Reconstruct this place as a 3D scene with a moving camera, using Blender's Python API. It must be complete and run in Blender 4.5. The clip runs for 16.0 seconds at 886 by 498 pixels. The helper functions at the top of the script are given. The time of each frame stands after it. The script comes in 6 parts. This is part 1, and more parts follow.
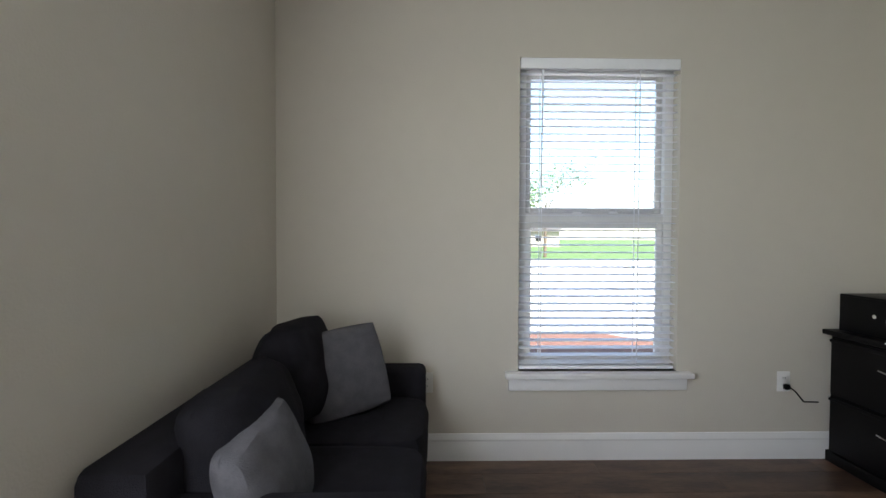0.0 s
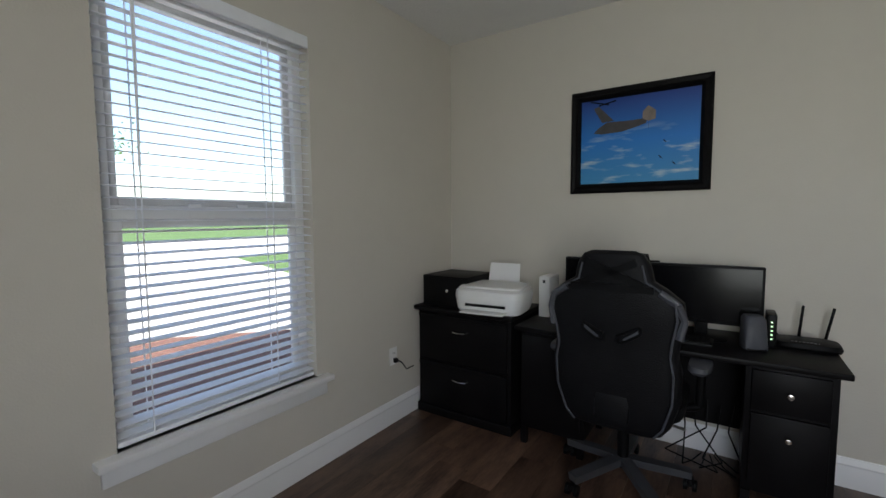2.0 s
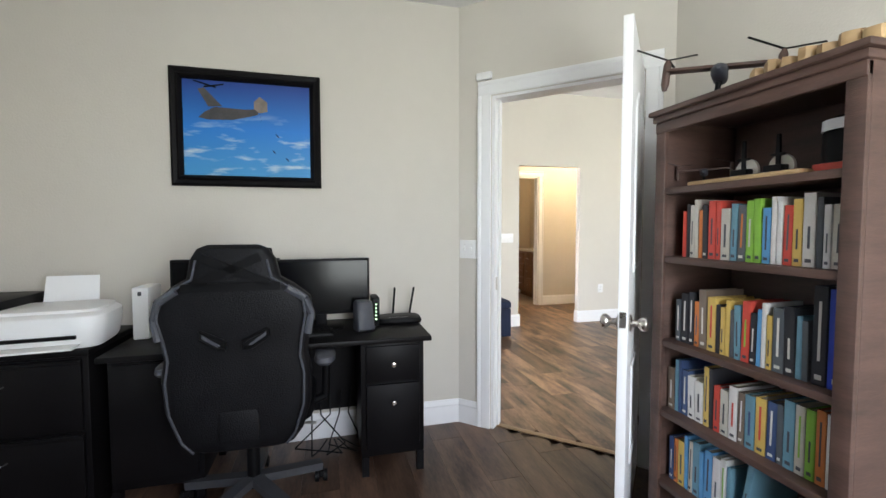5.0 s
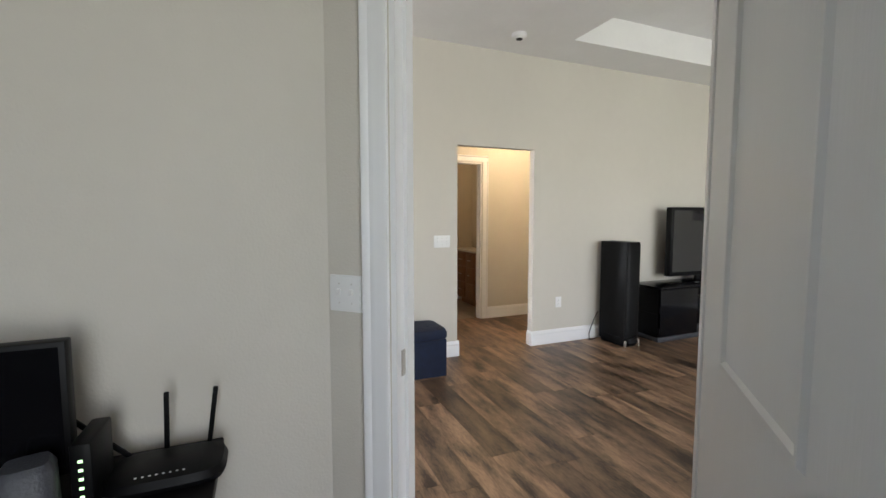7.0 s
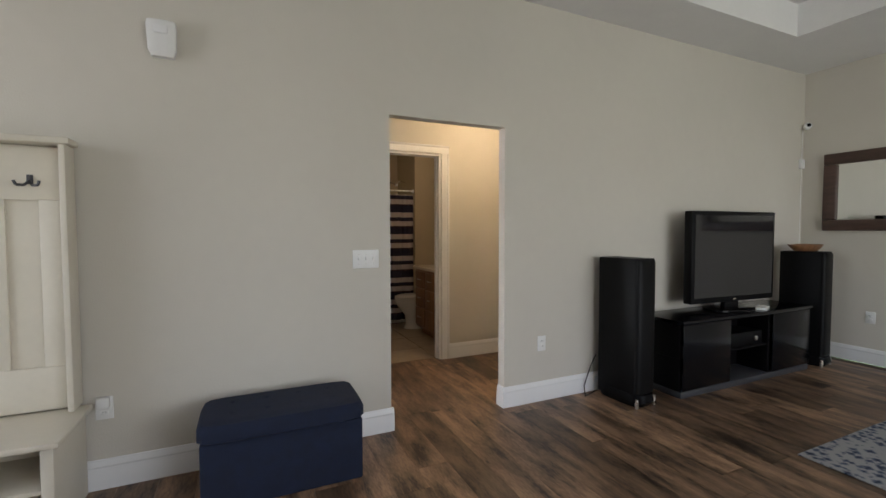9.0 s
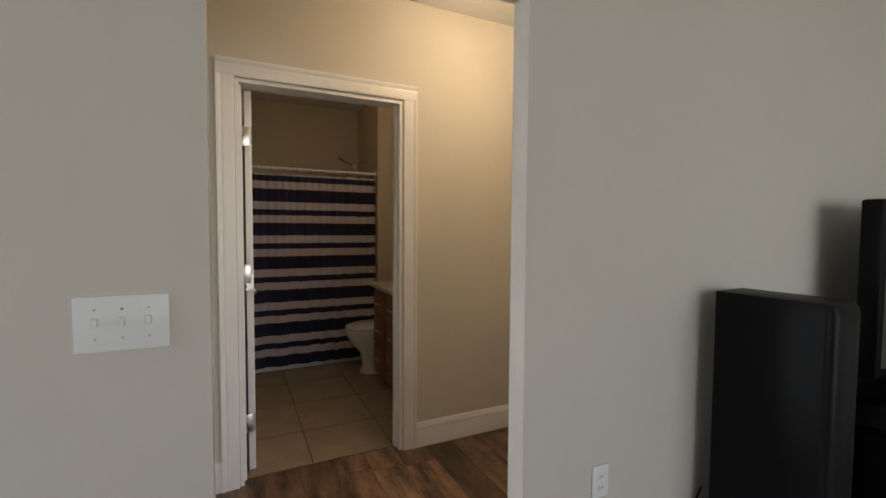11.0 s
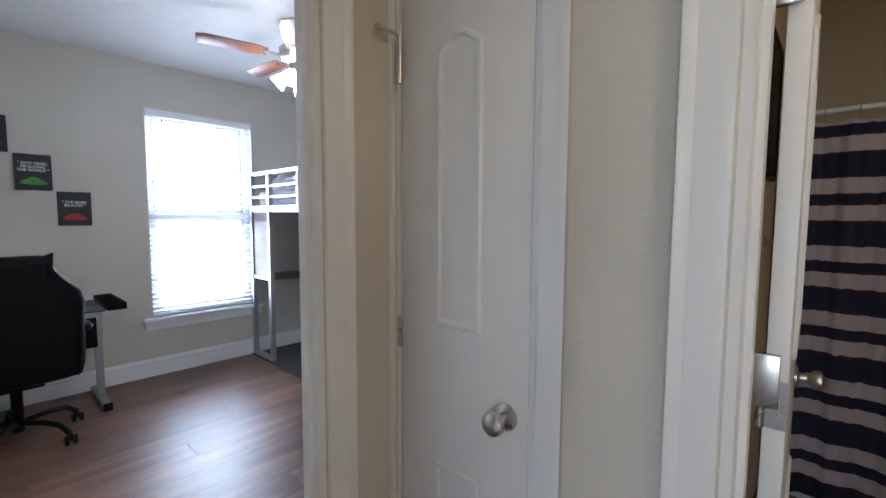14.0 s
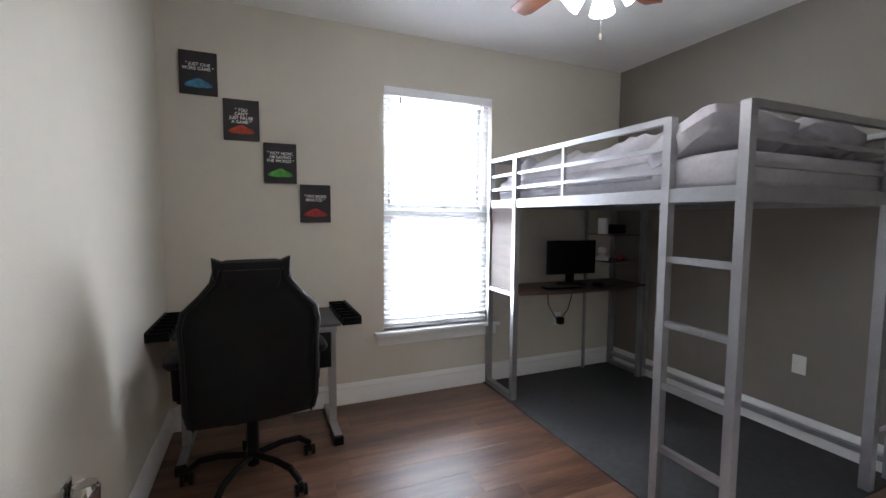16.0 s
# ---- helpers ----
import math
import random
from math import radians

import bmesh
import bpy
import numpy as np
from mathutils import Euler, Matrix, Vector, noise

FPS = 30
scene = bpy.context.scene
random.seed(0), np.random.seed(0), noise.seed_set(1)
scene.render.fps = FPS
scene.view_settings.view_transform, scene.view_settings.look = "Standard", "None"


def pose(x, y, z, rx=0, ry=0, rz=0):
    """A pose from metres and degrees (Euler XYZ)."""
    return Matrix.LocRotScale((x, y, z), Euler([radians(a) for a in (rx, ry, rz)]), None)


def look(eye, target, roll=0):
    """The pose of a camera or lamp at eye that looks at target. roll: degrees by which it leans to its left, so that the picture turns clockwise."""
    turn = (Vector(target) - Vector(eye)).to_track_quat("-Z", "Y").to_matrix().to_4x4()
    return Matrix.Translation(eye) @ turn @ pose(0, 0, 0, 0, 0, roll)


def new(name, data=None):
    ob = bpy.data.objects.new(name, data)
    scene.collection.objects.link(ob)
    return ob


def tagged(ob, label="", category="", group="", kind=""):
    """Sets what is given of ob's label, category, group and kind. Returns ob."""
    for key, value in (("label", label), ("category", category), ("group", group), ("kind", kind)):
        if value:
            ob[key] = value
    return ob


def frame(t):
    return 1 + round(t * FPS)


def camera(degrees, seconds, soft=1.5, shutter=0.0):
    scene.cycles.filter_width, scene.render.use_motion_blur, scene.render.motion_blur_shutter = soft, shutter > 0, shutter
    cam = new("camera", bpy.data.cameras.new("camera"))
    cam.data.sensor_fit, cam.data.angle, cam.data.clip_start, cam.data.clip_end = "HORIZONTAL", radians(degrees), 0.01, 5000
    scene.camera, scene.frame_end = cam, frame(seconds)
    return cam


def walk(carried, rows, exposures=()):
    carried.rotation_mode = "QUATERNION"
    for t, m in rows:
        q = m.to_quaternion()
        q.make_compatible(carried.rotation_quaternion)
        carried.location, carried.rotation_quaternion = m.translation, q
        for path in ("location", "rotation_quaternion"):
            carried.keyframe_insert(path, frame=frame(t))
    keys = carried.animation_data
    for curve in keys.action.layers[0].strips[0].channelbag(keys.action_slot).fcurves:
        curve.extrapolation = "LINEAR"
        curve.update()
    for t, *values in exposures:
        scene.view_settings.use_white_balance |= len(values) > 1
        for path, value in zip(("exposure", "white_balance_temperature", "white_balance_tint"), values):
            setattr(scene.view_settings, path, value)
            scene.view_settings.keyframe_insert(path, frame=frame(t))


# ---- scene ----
cam = camera(91.5, 16.0)
PATH = [
    (0, (-0.166, 0.248, 1.245), (-0.127, 2.247, 1.197), 0.2),
    (0.5, (-0.241, 0.343, 1.288), (0.319, 2.261, 1.193), -1.1),
    (1, (-0.272, 0.523, 1.348), (0.752, 2.235, 1.201), -0.9),
    (1.5, (-0.295, 0.667, 1.345), (1.077, 2.115, 1.198), -0.6),
    (2, (-0.28, 0.84, 1.345), (1.375, 1.952, 1.195), -0.3),
    (2.5, (-0.282, 0.978, 1.351), (1.568, 1.722, 1.194), -0.2),
    (3, (-0.287, 1.063, 1.306), (1.677, 1.418, 1.171), -0.0),
    (3.5, (-0.27, 1.051, 1.293), (1.725, 1.084, 1.162), -0.1),
    (4, (-0.26, 1.022, 1.286), (1.725, 0.813, 1.158), -0.1),
    (4.5, (-0.228, 0.98, 1.279), (1.73, 0.594, 1.15), -0.2),
    (4.7, (-0.193, 0.965, 1.256), (1.753, 0.519, 1.143), -0.1),
    (7, (1.14, 0.293, 1.359), (2.983, -0.469, 1.207), 0.0),
    (7.5, (1.463, 0.13, 1.333), (3.29, -0.675, 1.205), -0.1),
    (8, (1.73, -0.142, 1.347), (3.558, -0.945, 1.222), -0.2),
    (8.5, (1.998, -0.357, 1.293), (3.819, -1.178, 1.198), -0.1),
    (9, (2.252, -0.573, 1.295), (4.07, -1.402, 1.211), -0.1),
    (9.2, (2.318, -0.723, 1.279), (4.154, -1.513, 1.207), -0.2),
    (11.3, (4.072, -1.587, 1.342), (5.87, -2.458, 1.247), 0.4),
    (11.5, (4.223, -1.684, 1.377), (6.059, -2.468, 1.253), 0.8),
    (12, (4.555, -1.852, 1.44), (6.488, -2.331, 1.253), 1.2),
    (12.5, (4.845, -1.911, 1.418), (6.823, -2.148, 1.243), 0.9),
    (13, (5.05, -1.895, 1.406), (7.03, -1.67, 1.232), 0.5),
    (13.3, (5.138, -1.837, 1.382), (7.045, -1.256, 1.228), 0.2),
    (13.5, (5.174, -1.803, 1.356), (6.994, -0.986, 1.221), 0.2),
    (14, (5.333, -1.6, 1.373), (6.802, -0.251, 1.221), 0.3),
    (14.5, (5.38, -1.365, 1.409), (6.473, 0.301, 1.232), 0.2),
    (15, (5.391, -1.066, 1.338), (6.266, 0.727, 1.192), 0.1),
    (15.3, (5.456, -0.838, 1.357), (6.263, 0.984, 1.196), 0.5),
    (15.5, (5.445, -0.712, 1.32), (6.251, 1.112, 1.175), 0.3),
    (16, (5.507, -0.363, 1.33), (6.289, 1.471, 1.183), 0.4),
]
EXPO = [(0.0, 2.25, 6450, 10), (1.5, 2.0, 6450, 10), (2.0, 1.65, 6450, 10), (3.0, 0.9, 6500, 10), (3.5, 1.95, 6500, 10), (4.0, 2.8, 6400, 10), (4.7, 2.85, 6350, 11), (7.0, 2.15, 6400, 11), (8.0, 1.55, 6450, 11), (9.2, 1.5, 6400, 12), (11.5, 1.25, 6400, 12), (12.0, 1.2, 6450, 12), (12.5, 1.45, 6450, 12), (13.0, 1.8, 5800, 11), (13.5, 1.65, 5200, 11), (14.5, 1.42, 5500, 10), (15.5, 1.02, 5850, 10), (16.0, 1.4, 6150, 11)]
walk(cam, [(t, look(e, g, r)) for t, e, g, r in PATH], EXPO)

# ---- world, sun, lamps ----
world = bpy.data.worlds.new("sky")
scene.world = world
world.use_nodes = True
wn = world.node_tree.nodes
sky = wn.new("ShaderNodeTexSky")
sky.sky_type = 'NISHITA'
sky.sun_disc = False
sky.sun_elevation = radians(52)
sky.sun_rotation = radians(157)
world.node_tree.links.new(sky.outputs[0], wn["Background"].inputs[0])
wn["Background"].inputs[1].default_value = 0.15


def lamp(name, kind, m, energy, color=(1, 1, 1), size=(1, 1), angle=0.5):
    d = bpy.data.lights.new(name, kind)
    d.energy, d.color = energy, color
    if kind == 'AREA':
        d.shape, d.size, d.size_y = 'RECTANGLE', size[0], size[1]
    elif kind == 'SUN':
        d.angle = radians(angle)
    else:
        d.shadow_soft_size = size[0]
    ob = new(name, d)
    ob.matrix_basis = m
    return ob


lamp("sun", 'SUN', look((0, 0, 0), (-0.25, 0.6, -0.85)), 5.0, (1, 0.95, 0.88))
# daylight in the living room window opening
lamp("living_window_light", 'AREA', look((-0.92, -3.6, 1.45), (4, -3.6, 1.3)), 30, (1.0, 0.98, 0.97), (3.4, 1.9))
# added fill for the entry, at an opening out of view
lamp("entry_fill_light", 'AREA', look((3.75, 2.52, 1.5), (3.75, 0, 1.2)), 9, (0.95, 0.97, 1.0), (1.3, 1.8))
# added fill at an unseen west opening that the office itself lacks
lamp("office_fill_light", 'AREA', look((-0.96, 0.25, 1.35), (3, 0.7, 1.2)), 9, (0.97, 0.98, 1.0), (0.9, 1.6))
# lamps
lamp("bedroom_window_light", 'AREA', look((6.765, 2.84, 1.375), (6.765, 0, 1.2)), 36, (0.93, 0.97, 1.0), (0.86, 1.7))
lamp("hall_lamp_light", 'POINT', pose(5.5, -2.7, 2.42), 5.5, (1.0, 0.75, 0.46), (0.08, 0))
lamp("fan_lamp_light", 'POINT', pose(6.82, 1.08, 1.98), 3.0, (1.0, 0.98, 0.95), (0.06, 0))
# warm fill added to brighten the bathroom; no fixture goes with it
lamp("bath_fill_light", 'POINT', pose(6.95, -2.35, 2.3), 1.8, (1.0, 0.76, 0.5), (0.08, 0))


# ---- materials ----
def mat(name, color, rough=0.6, metal=0.0, var=0.08, scale=8.0, bump=0.0, bscale=60.0, rnd=0.0, stretch=(1, 1, 1), spec=0.5, color2=None, span=(0.4, 0.95)):
    """A principled material with two scales of variation and fine relief."""
    m = bpy.data.materials.new(name)
    m.use_nodes = True
    n, l = m.node_tree.nodes, m.node_tree.links
    b = n["Principled BSDF"]
    b.inputs["Roughness"].default_value = rough
    b.inputs["Metallic"].default_value = metal
    b.inputs["Specular IOR Level"].default_value = spec
    tc = n.new("ShaderNodeTexCoord")
    mp = n.new("ShaderNodeMapping")
    mp.inputs["Scale"].default_value = stretch
    l.new(tc.outputs["Object"], mp.inputs["Vector"])
    vec = mp.outputs[0]
    info = n.new("ShaderNodeObjectInfo")
    if rnd:
        add = n.new("ShaderNodeVectorMath")
        add.operation = 'MULTIPLY_ADD'
        cmb = n.new("ShaderNodeCombineXYZ")
        for i in range(3):
            l.new(info.outputs["Random"], cmb.inputs[i])
        l.new(cmb.outputs[0], add.inputs[0])
        add.inputs[1].default_value = (37, 91, 53)
        l.new(vec, add.inputs[2])
        vec = add.outputs[0]
    t1 = n.new("ShaderNodeTexNoise")
    t1.inputs["Scale"].default_value = scale
    t1.inputs["Detail"].default_value = 6
    l.new(vec, t1.inputs["Vector"])
    t2 = n.new("ShaderNodeTexNoise")
    t2.inputs["Scale"].default_value = scale * 9
    l.new(vec, t2.inputs["Vector"])
    mixf = n.new("ShaderNodeMath")
    mixf.operation = 'MULTIPLY_ADD'
    l.new(t2.outputs["Fac"], mixf.inputs[0])
    mixf.inputs[1].default_value = 0.35
    l.new(t1.outputs["Fac"], mixf.inputs[2])
    mr = n.new("ShaderNodeMapRange")
    mr.inputs["From Min"].default_value, mr.inputs["From Max"].default_value = span
    l.new(mixf.outputs[0], mr.inputs["Value"])
    cm = n.new("ShaderNodeMix")
    cm.data_type = 'RGBA'
    c = Vector(color)
    lo = c * (1 - var)
    hi = Vector(color2) if color2 else c * (1 + var)
    cm.inputs["A"].default_value = (*lo, 1)
    cm.inputs["B"].default_value = (*[min(1, v) for v in hi], 1)
    l.new(mr.outputs[0], cm.inputs["Factor"])
    out = cm.outputs["Result"]
    if rnd:
        hs = n.new("ShaderNodeHueSaturation")
        vm = n.new("ShaderNodeMapRange")
        vm.inputs["To Min"].default_value, vm.inputs["To Max"].default_value = 1 - rnd, 1 + rnd
        l.new(info.outputs["Random"], vm.inputs["Value"])
        l.new(vm.outputs[0], hs.inputs["Value"])
        l.new(out, hs.inputs["Color"])
        out = hs.outputs[0]
    l.new(out, b.inputs["Base Color"])
    rr = n.new("ShaderNodeMapRange")
    rr.inputs["To Min"].default_value, rr.inputs["To Max"].default_value = max(0, rough - 0.06), min(1, rough + 0.06)
    l.new(t1.outputs["Fac"], rr.inputs["Value"])
    l.new(rr.outputs[0], b.inputs["Roughness"])
    if bump:
        bn = n.new("ShaderNodeBump")
        bn.inputs["Strength"].default_value = bump
        bn.inputs["Distance"].default_value = 0.004
        t3 = n.new("ShaderNodeTexNoise")
        t3.inputs["Scale"].default_value = bscale
        t3.inputs["Detail"].default_value = 3
        l.new(vec, t3.inputs["Vector"])
        l.new(t3.outputs["Fac"], bn.inputs["Height"])
        l.new(bn.outputs[0], b.inputs["Normal"])
    return m


def glow(name, color, strength):
    m = mat(name, (0.9, 0.9, 0.88), 0.4)
    b = m.node_tree.nodes["Principled BSDF"]
    b.inputs["Emission Color"].default_value = (*color, 1)
    b.inputs["Emission Strength"].default_value = strength
    return m


M_WALL = mat("beige_wall_paint", (0.605, 0.57, 0.505), 0.85, var=0.03, scale=1.5, bump=0.25, bscale=120)
M_BATHWALL = mat("bath_wall_paint", (0.56, 0.47, 0.33), 0.8, var=0.03, scale=1.5, bump=0.25, bscale=120)
M_ACCENT = mat("grey_accent_paint", (0.215, 0.197, 0.172), 0.8, var=0.04, scale=1.5, bump=0.25, bscale=120)
M_CEIL = mat("white_ceiling_texture", (0.78, 0.77, 0.76), 0.9, var=0.03, scale=3, bump=0.6, bscale=70)
M_TRIM = mat("white_gloss_trim", (0.8, 0.8, 0.8), 0.35, var=0.02, scale=3)
M_DOOR = mat("white_door_paint", (0.78, 0.78, 0.78), 0.4, var=0.03, scale=2, bump=0.1, bscale=150, stretch=(1, 1, 0.1))
M_PLANK_O = mat("dark_vinyl_plank", (0.045, 0.024, 0.017), 0.38, var=0.5, scale=3.0, bump=0.12, bscale=30, rnd=0.34, stretch=(0.8, 3.6, 1), color2=(0.17, 0.1, 0.068), span=(0.45, 0.92))
M_PLANK_L = mat("brown_vinyl_plank", (0.055, 0.03, 0.018), 0.4, var=0.5, scale=3.6, bump=0.12, bscale=30, rnd=0.45, stretch=(0.85, 3.6, 1), color2=(0.31, 0.19, 0.115), span=(0.48, 0.9))
M_PLANK_B = mat("red_brown_vinyl_plank", (0.12, 0.056, 0.038), 0.36, var=0.5, scale=2.2, bump=0.1, bscale=30, rnd=0.22, stretch=(0.55, 5, 1), color2=(0.24, 0.13, 0.085))
M_JOINT = mat("floor_joint", (0.05, 0.03, 0.02), 0.8)
M_TILE = mat("tan_floor_tile", (0.3, 0.235, 0.165), 0.45, var=0.2, scale=5, bump=0.1, rnd=0.08)
M_GROUT = mat("brown_grout", (0.12, 0.085, 0.055), 0.9)
M_BLACKWOOD = mat("black_painted_wood", (0.0045, 0.004, 0.0045), 0.45, var=0.3, scale=6, bump=0.1, bscale=80, spec=0.12)
M_DARKWOOD = mat("dark_walnut_wood", (0.075, 0.041, 0.031), 0.5, var=0.4, scale=4, bump=0.15, bscale=60, stretch=(1, 1, 6))
M_OAK = mat("stained_oak", (0.2, 0.095, 0.04), 0.45, var=0.35, scale=5, bump=0.15, stretch=(6, 6, 1))
M_LEATHER = mat("black_leatherette", (0.006, 0.006, 0.007), 0.5, var=0.25, scale=12, bump=0.5, bscale=180, spec=0.14)
M_GREYLEATHER = mat("grey_leatherette", (0.05, 0.053, 0.065), 0.5, var=0.2, scale=12, bump=0.4, bscale=180)
M_FABRIC = mat("charcoal_sofa_fabric", (0.014, 0.0135, 0.017), 0.95, var=0.35, scale=18, bump=0.8, bscale=320, spec=0.12)
M_PILLOW = mat("grey_pillow_fabric", (0.085, 0.083, 0.095), 0.95, var=0.25, scale=18, bump=0.8, bscale=300)
M_NAVY = mat("navy_fabric", (0.007, 0.013, 0.036), 0.9, var=0.3, scale=20, bump=0.7, bscale=300)
M_BED = mat("grey_bedding", (0.34, 0.33, 0.36), 0.95, var=0.15, scale=6, bump=0.6, bscale=25)
M_PLASTIC = mat("black_plastic", (0.004, 0.004, 0.0045), 0.45, var=0.2, scale=10, spec=0.13)
M_SCREEN = mat("dark_screen", (0.004, 0.004, 0.005), 0.15, var=0.1, scale=3, spec=0.2)
M_WHITEPL = mat("white_plastic", (0.78, 0.78, 0.77), 0.4, var=0.03, scale=6)
M_STEEL = mat("brushed_nickel", (0.55, 0.52, 0.48), 0.28, 1.0, var=0.1, scale=10)
M_CHROME = mat("chrome", (0.75, 0.75, 0.75), 0.12, 1.0, var=0.05)
M_SILVER = mat("silver_powder_coat", (0.36, 0.36, 0.38), 0.38, 0.75, var=0.1, scale=10)
M_DARKMETAL = mat("grey_cast_base", (0.06, 0.062, 0.07), 0.4, 0.3, var=0.15)
M_CREAM = mat("cream_painted_wood", (0.7, 0.65, 0.55), 0.5, var=0.05, scale=4, bump=0.1)
M_PORC = mat("white_porcelain", (0.75, 0.72, 0.66), 0.15, var=0.02)
M_STONE = mat("cream_counter", (0.68, 0.6, 0.48), 0.25, var=0.1, scale=14)
M_RUBBER = mat("dark_gym_mat", (0.04, 0.041, 0.044), 0.85, var=0.3, scale=25, bump=0.5, bscale=300)
M_BLADE = mat("cherry_fan_blade", (0.22, 0.075, 0.03), 0.35, var=0.3, scale=5, stretch=(1, 6, 1))
M_BLIND = mat("white_blind", (0.88, 0.9, 0.94), 0.5, var=0.03)
M_CLOTHNET = mat("white_paper", (0.8, 0.8, 0.8), 0.8, var=0.02)
M_GRASS = mat("lawn_grass", (0.07, 0.13, 0.03), 0.9, var=0.4, scale=3, bump=0.5)
M_CONC = mat("pale_concrete", (0.5, 0.48, 0.45), 0.9, var=0.12, scale=4, bump=0.3)
M_MULCH = mat("red_mulch", (0.14, 0.07, 0.05), 0.95, var=0.5, scale=20, bump=0.9, bscale=60)
M_BARK = mat("tree_bark", (0.12, 0.09, 0.065), 0.9, var=0.3, scale=14, bump=0.8)
M_LEAF = mat("green_leaf", (0.09, 0.17, 0.05), 0.6, var=0.4, scale=4, rnd=0.2)
M_BRICK = mat("pale_house_wall", (0.42, 0.36, 0.3), 0.85, var=0.15, scale=3)
M_ROOF = mat("grey_roof_shingle", (0.1, 0.095, 0.09), 0.9, var=0.3, scale=8)
M_SHADE = glow("lit_frosted_glass", (1.0, 0.96, 0.9), 7.0)
M_LED = glow("green_led", (0.5, 1.0, 0.4), 0.5)
M_WOODLIGHT = mat("pale_carved_wood", (0.42, 0.28, 0.14), 0.6, var=0.25, scale=6)


def glass_mat():
    m = bpy.data.materials.new("window_glass")
    m.use_nodes = True
    b = m.node_tree.nodes["Principled BSDF"]
    b.inputs["Transmission Weight"].default_value = 1
    b.inputs["Roughness"].default_value = 0.0
    b.inputs["IOR"].default_value = 1.1
    return m


def mirror_mat():
    m = bpy.data.materials.new("mirror_glass")
    m.use_nodes = True
    b = m.node_tree.nodes["Principled BSDF"]
    b.inputs["Metallic"].default_value = 1
    b.inputs["Roughness"].default_value = 0.03
    b.inputs["Base Color"].default_value = (0.88, 0.9, 0.89, 1)
    return m


def ramp_mat(name, stops, period, axis, rough=0.9, wobble=0.004, wscale=(40, 40, 6)):
    """A printed cloth whose bands repeat every period metres along an axis."""
    m = mat(name, (0.5, 0.5, 0.5), rough, bump=0.6, bscale=250)
    n, l = m.node_tree.nodes, m.node_tree.links
    b = n["Principled BSDF"]
    tc = n.new("ShaderNodeTexCoord")
    mp = n.new("ShaderNodeMapping")
    mp.inputs["Scale"].default_value = wscale
    l.new(tc.outputs["Object"], mp.inputs["Vector"])
    no = n.new("ShaderNodeTexNoise")
    no.inputs["Scale"].default_value = 1.0
    l.new(mp.outputs[0], no.inputs["Vector"])
    sep = n.new("ShaderNodeSeparateXYZ")
    l.new(tc.outputs["Object"], sep.inputs[0])
    ad = n.new("ShaderNodeMath")
    ad.operation = 'MULTIPLY_ADD'
    l.new(no.outputs["Fac"], ad.inputs[0])
    ad.inputs[1].default_value = wobble * 4
    l.new(sep.outputs[axis], ad.inputs[2])
    dv = n.new("ShaderNodeMath")
    dv.operation = 'DIVIDE'
    l.new(ad.outputs[0], dv.inputs[0])
    dv.inputs[1].default_value = period
    fr = n.new("ShaderNodeMath")
    fr.operation = 'FRACT'
    l.new(dv.outputs[0], fr.inputs[0])
    rp = n.new("ShaderNodeValToRGB")
    rp.color_ramp.interpolation = 'CONSTANT'
    e = rp.color_ramp.elements
    while len(e) < len(stops):
        e.new(0.5)
    for i, (p, c) in enumerate(stops):
        e[i].position, e[i].color = p, (*c, 1)
    l.new(fr.outputs[0], rp.inputs[0])
    l.new(rp.outputs[0], b.inputs["Base Color"])
    return m


M_GLASS = glass_mat()
M_MIRROR = mirror_mat()
LT, NV, MR = (0.48, 0.42, 0.43), (0.016, 0.016, 0.04), (0.04, 0.014, 0.02)
M_CURTAIN = ramp_mat("striped_curtain", [(0, LT), (0.17, NV), (0.5, MR), (0.55, LT), (0.77, MR), (0.80, NV), (0.945, LT)], 0.3012, 2)


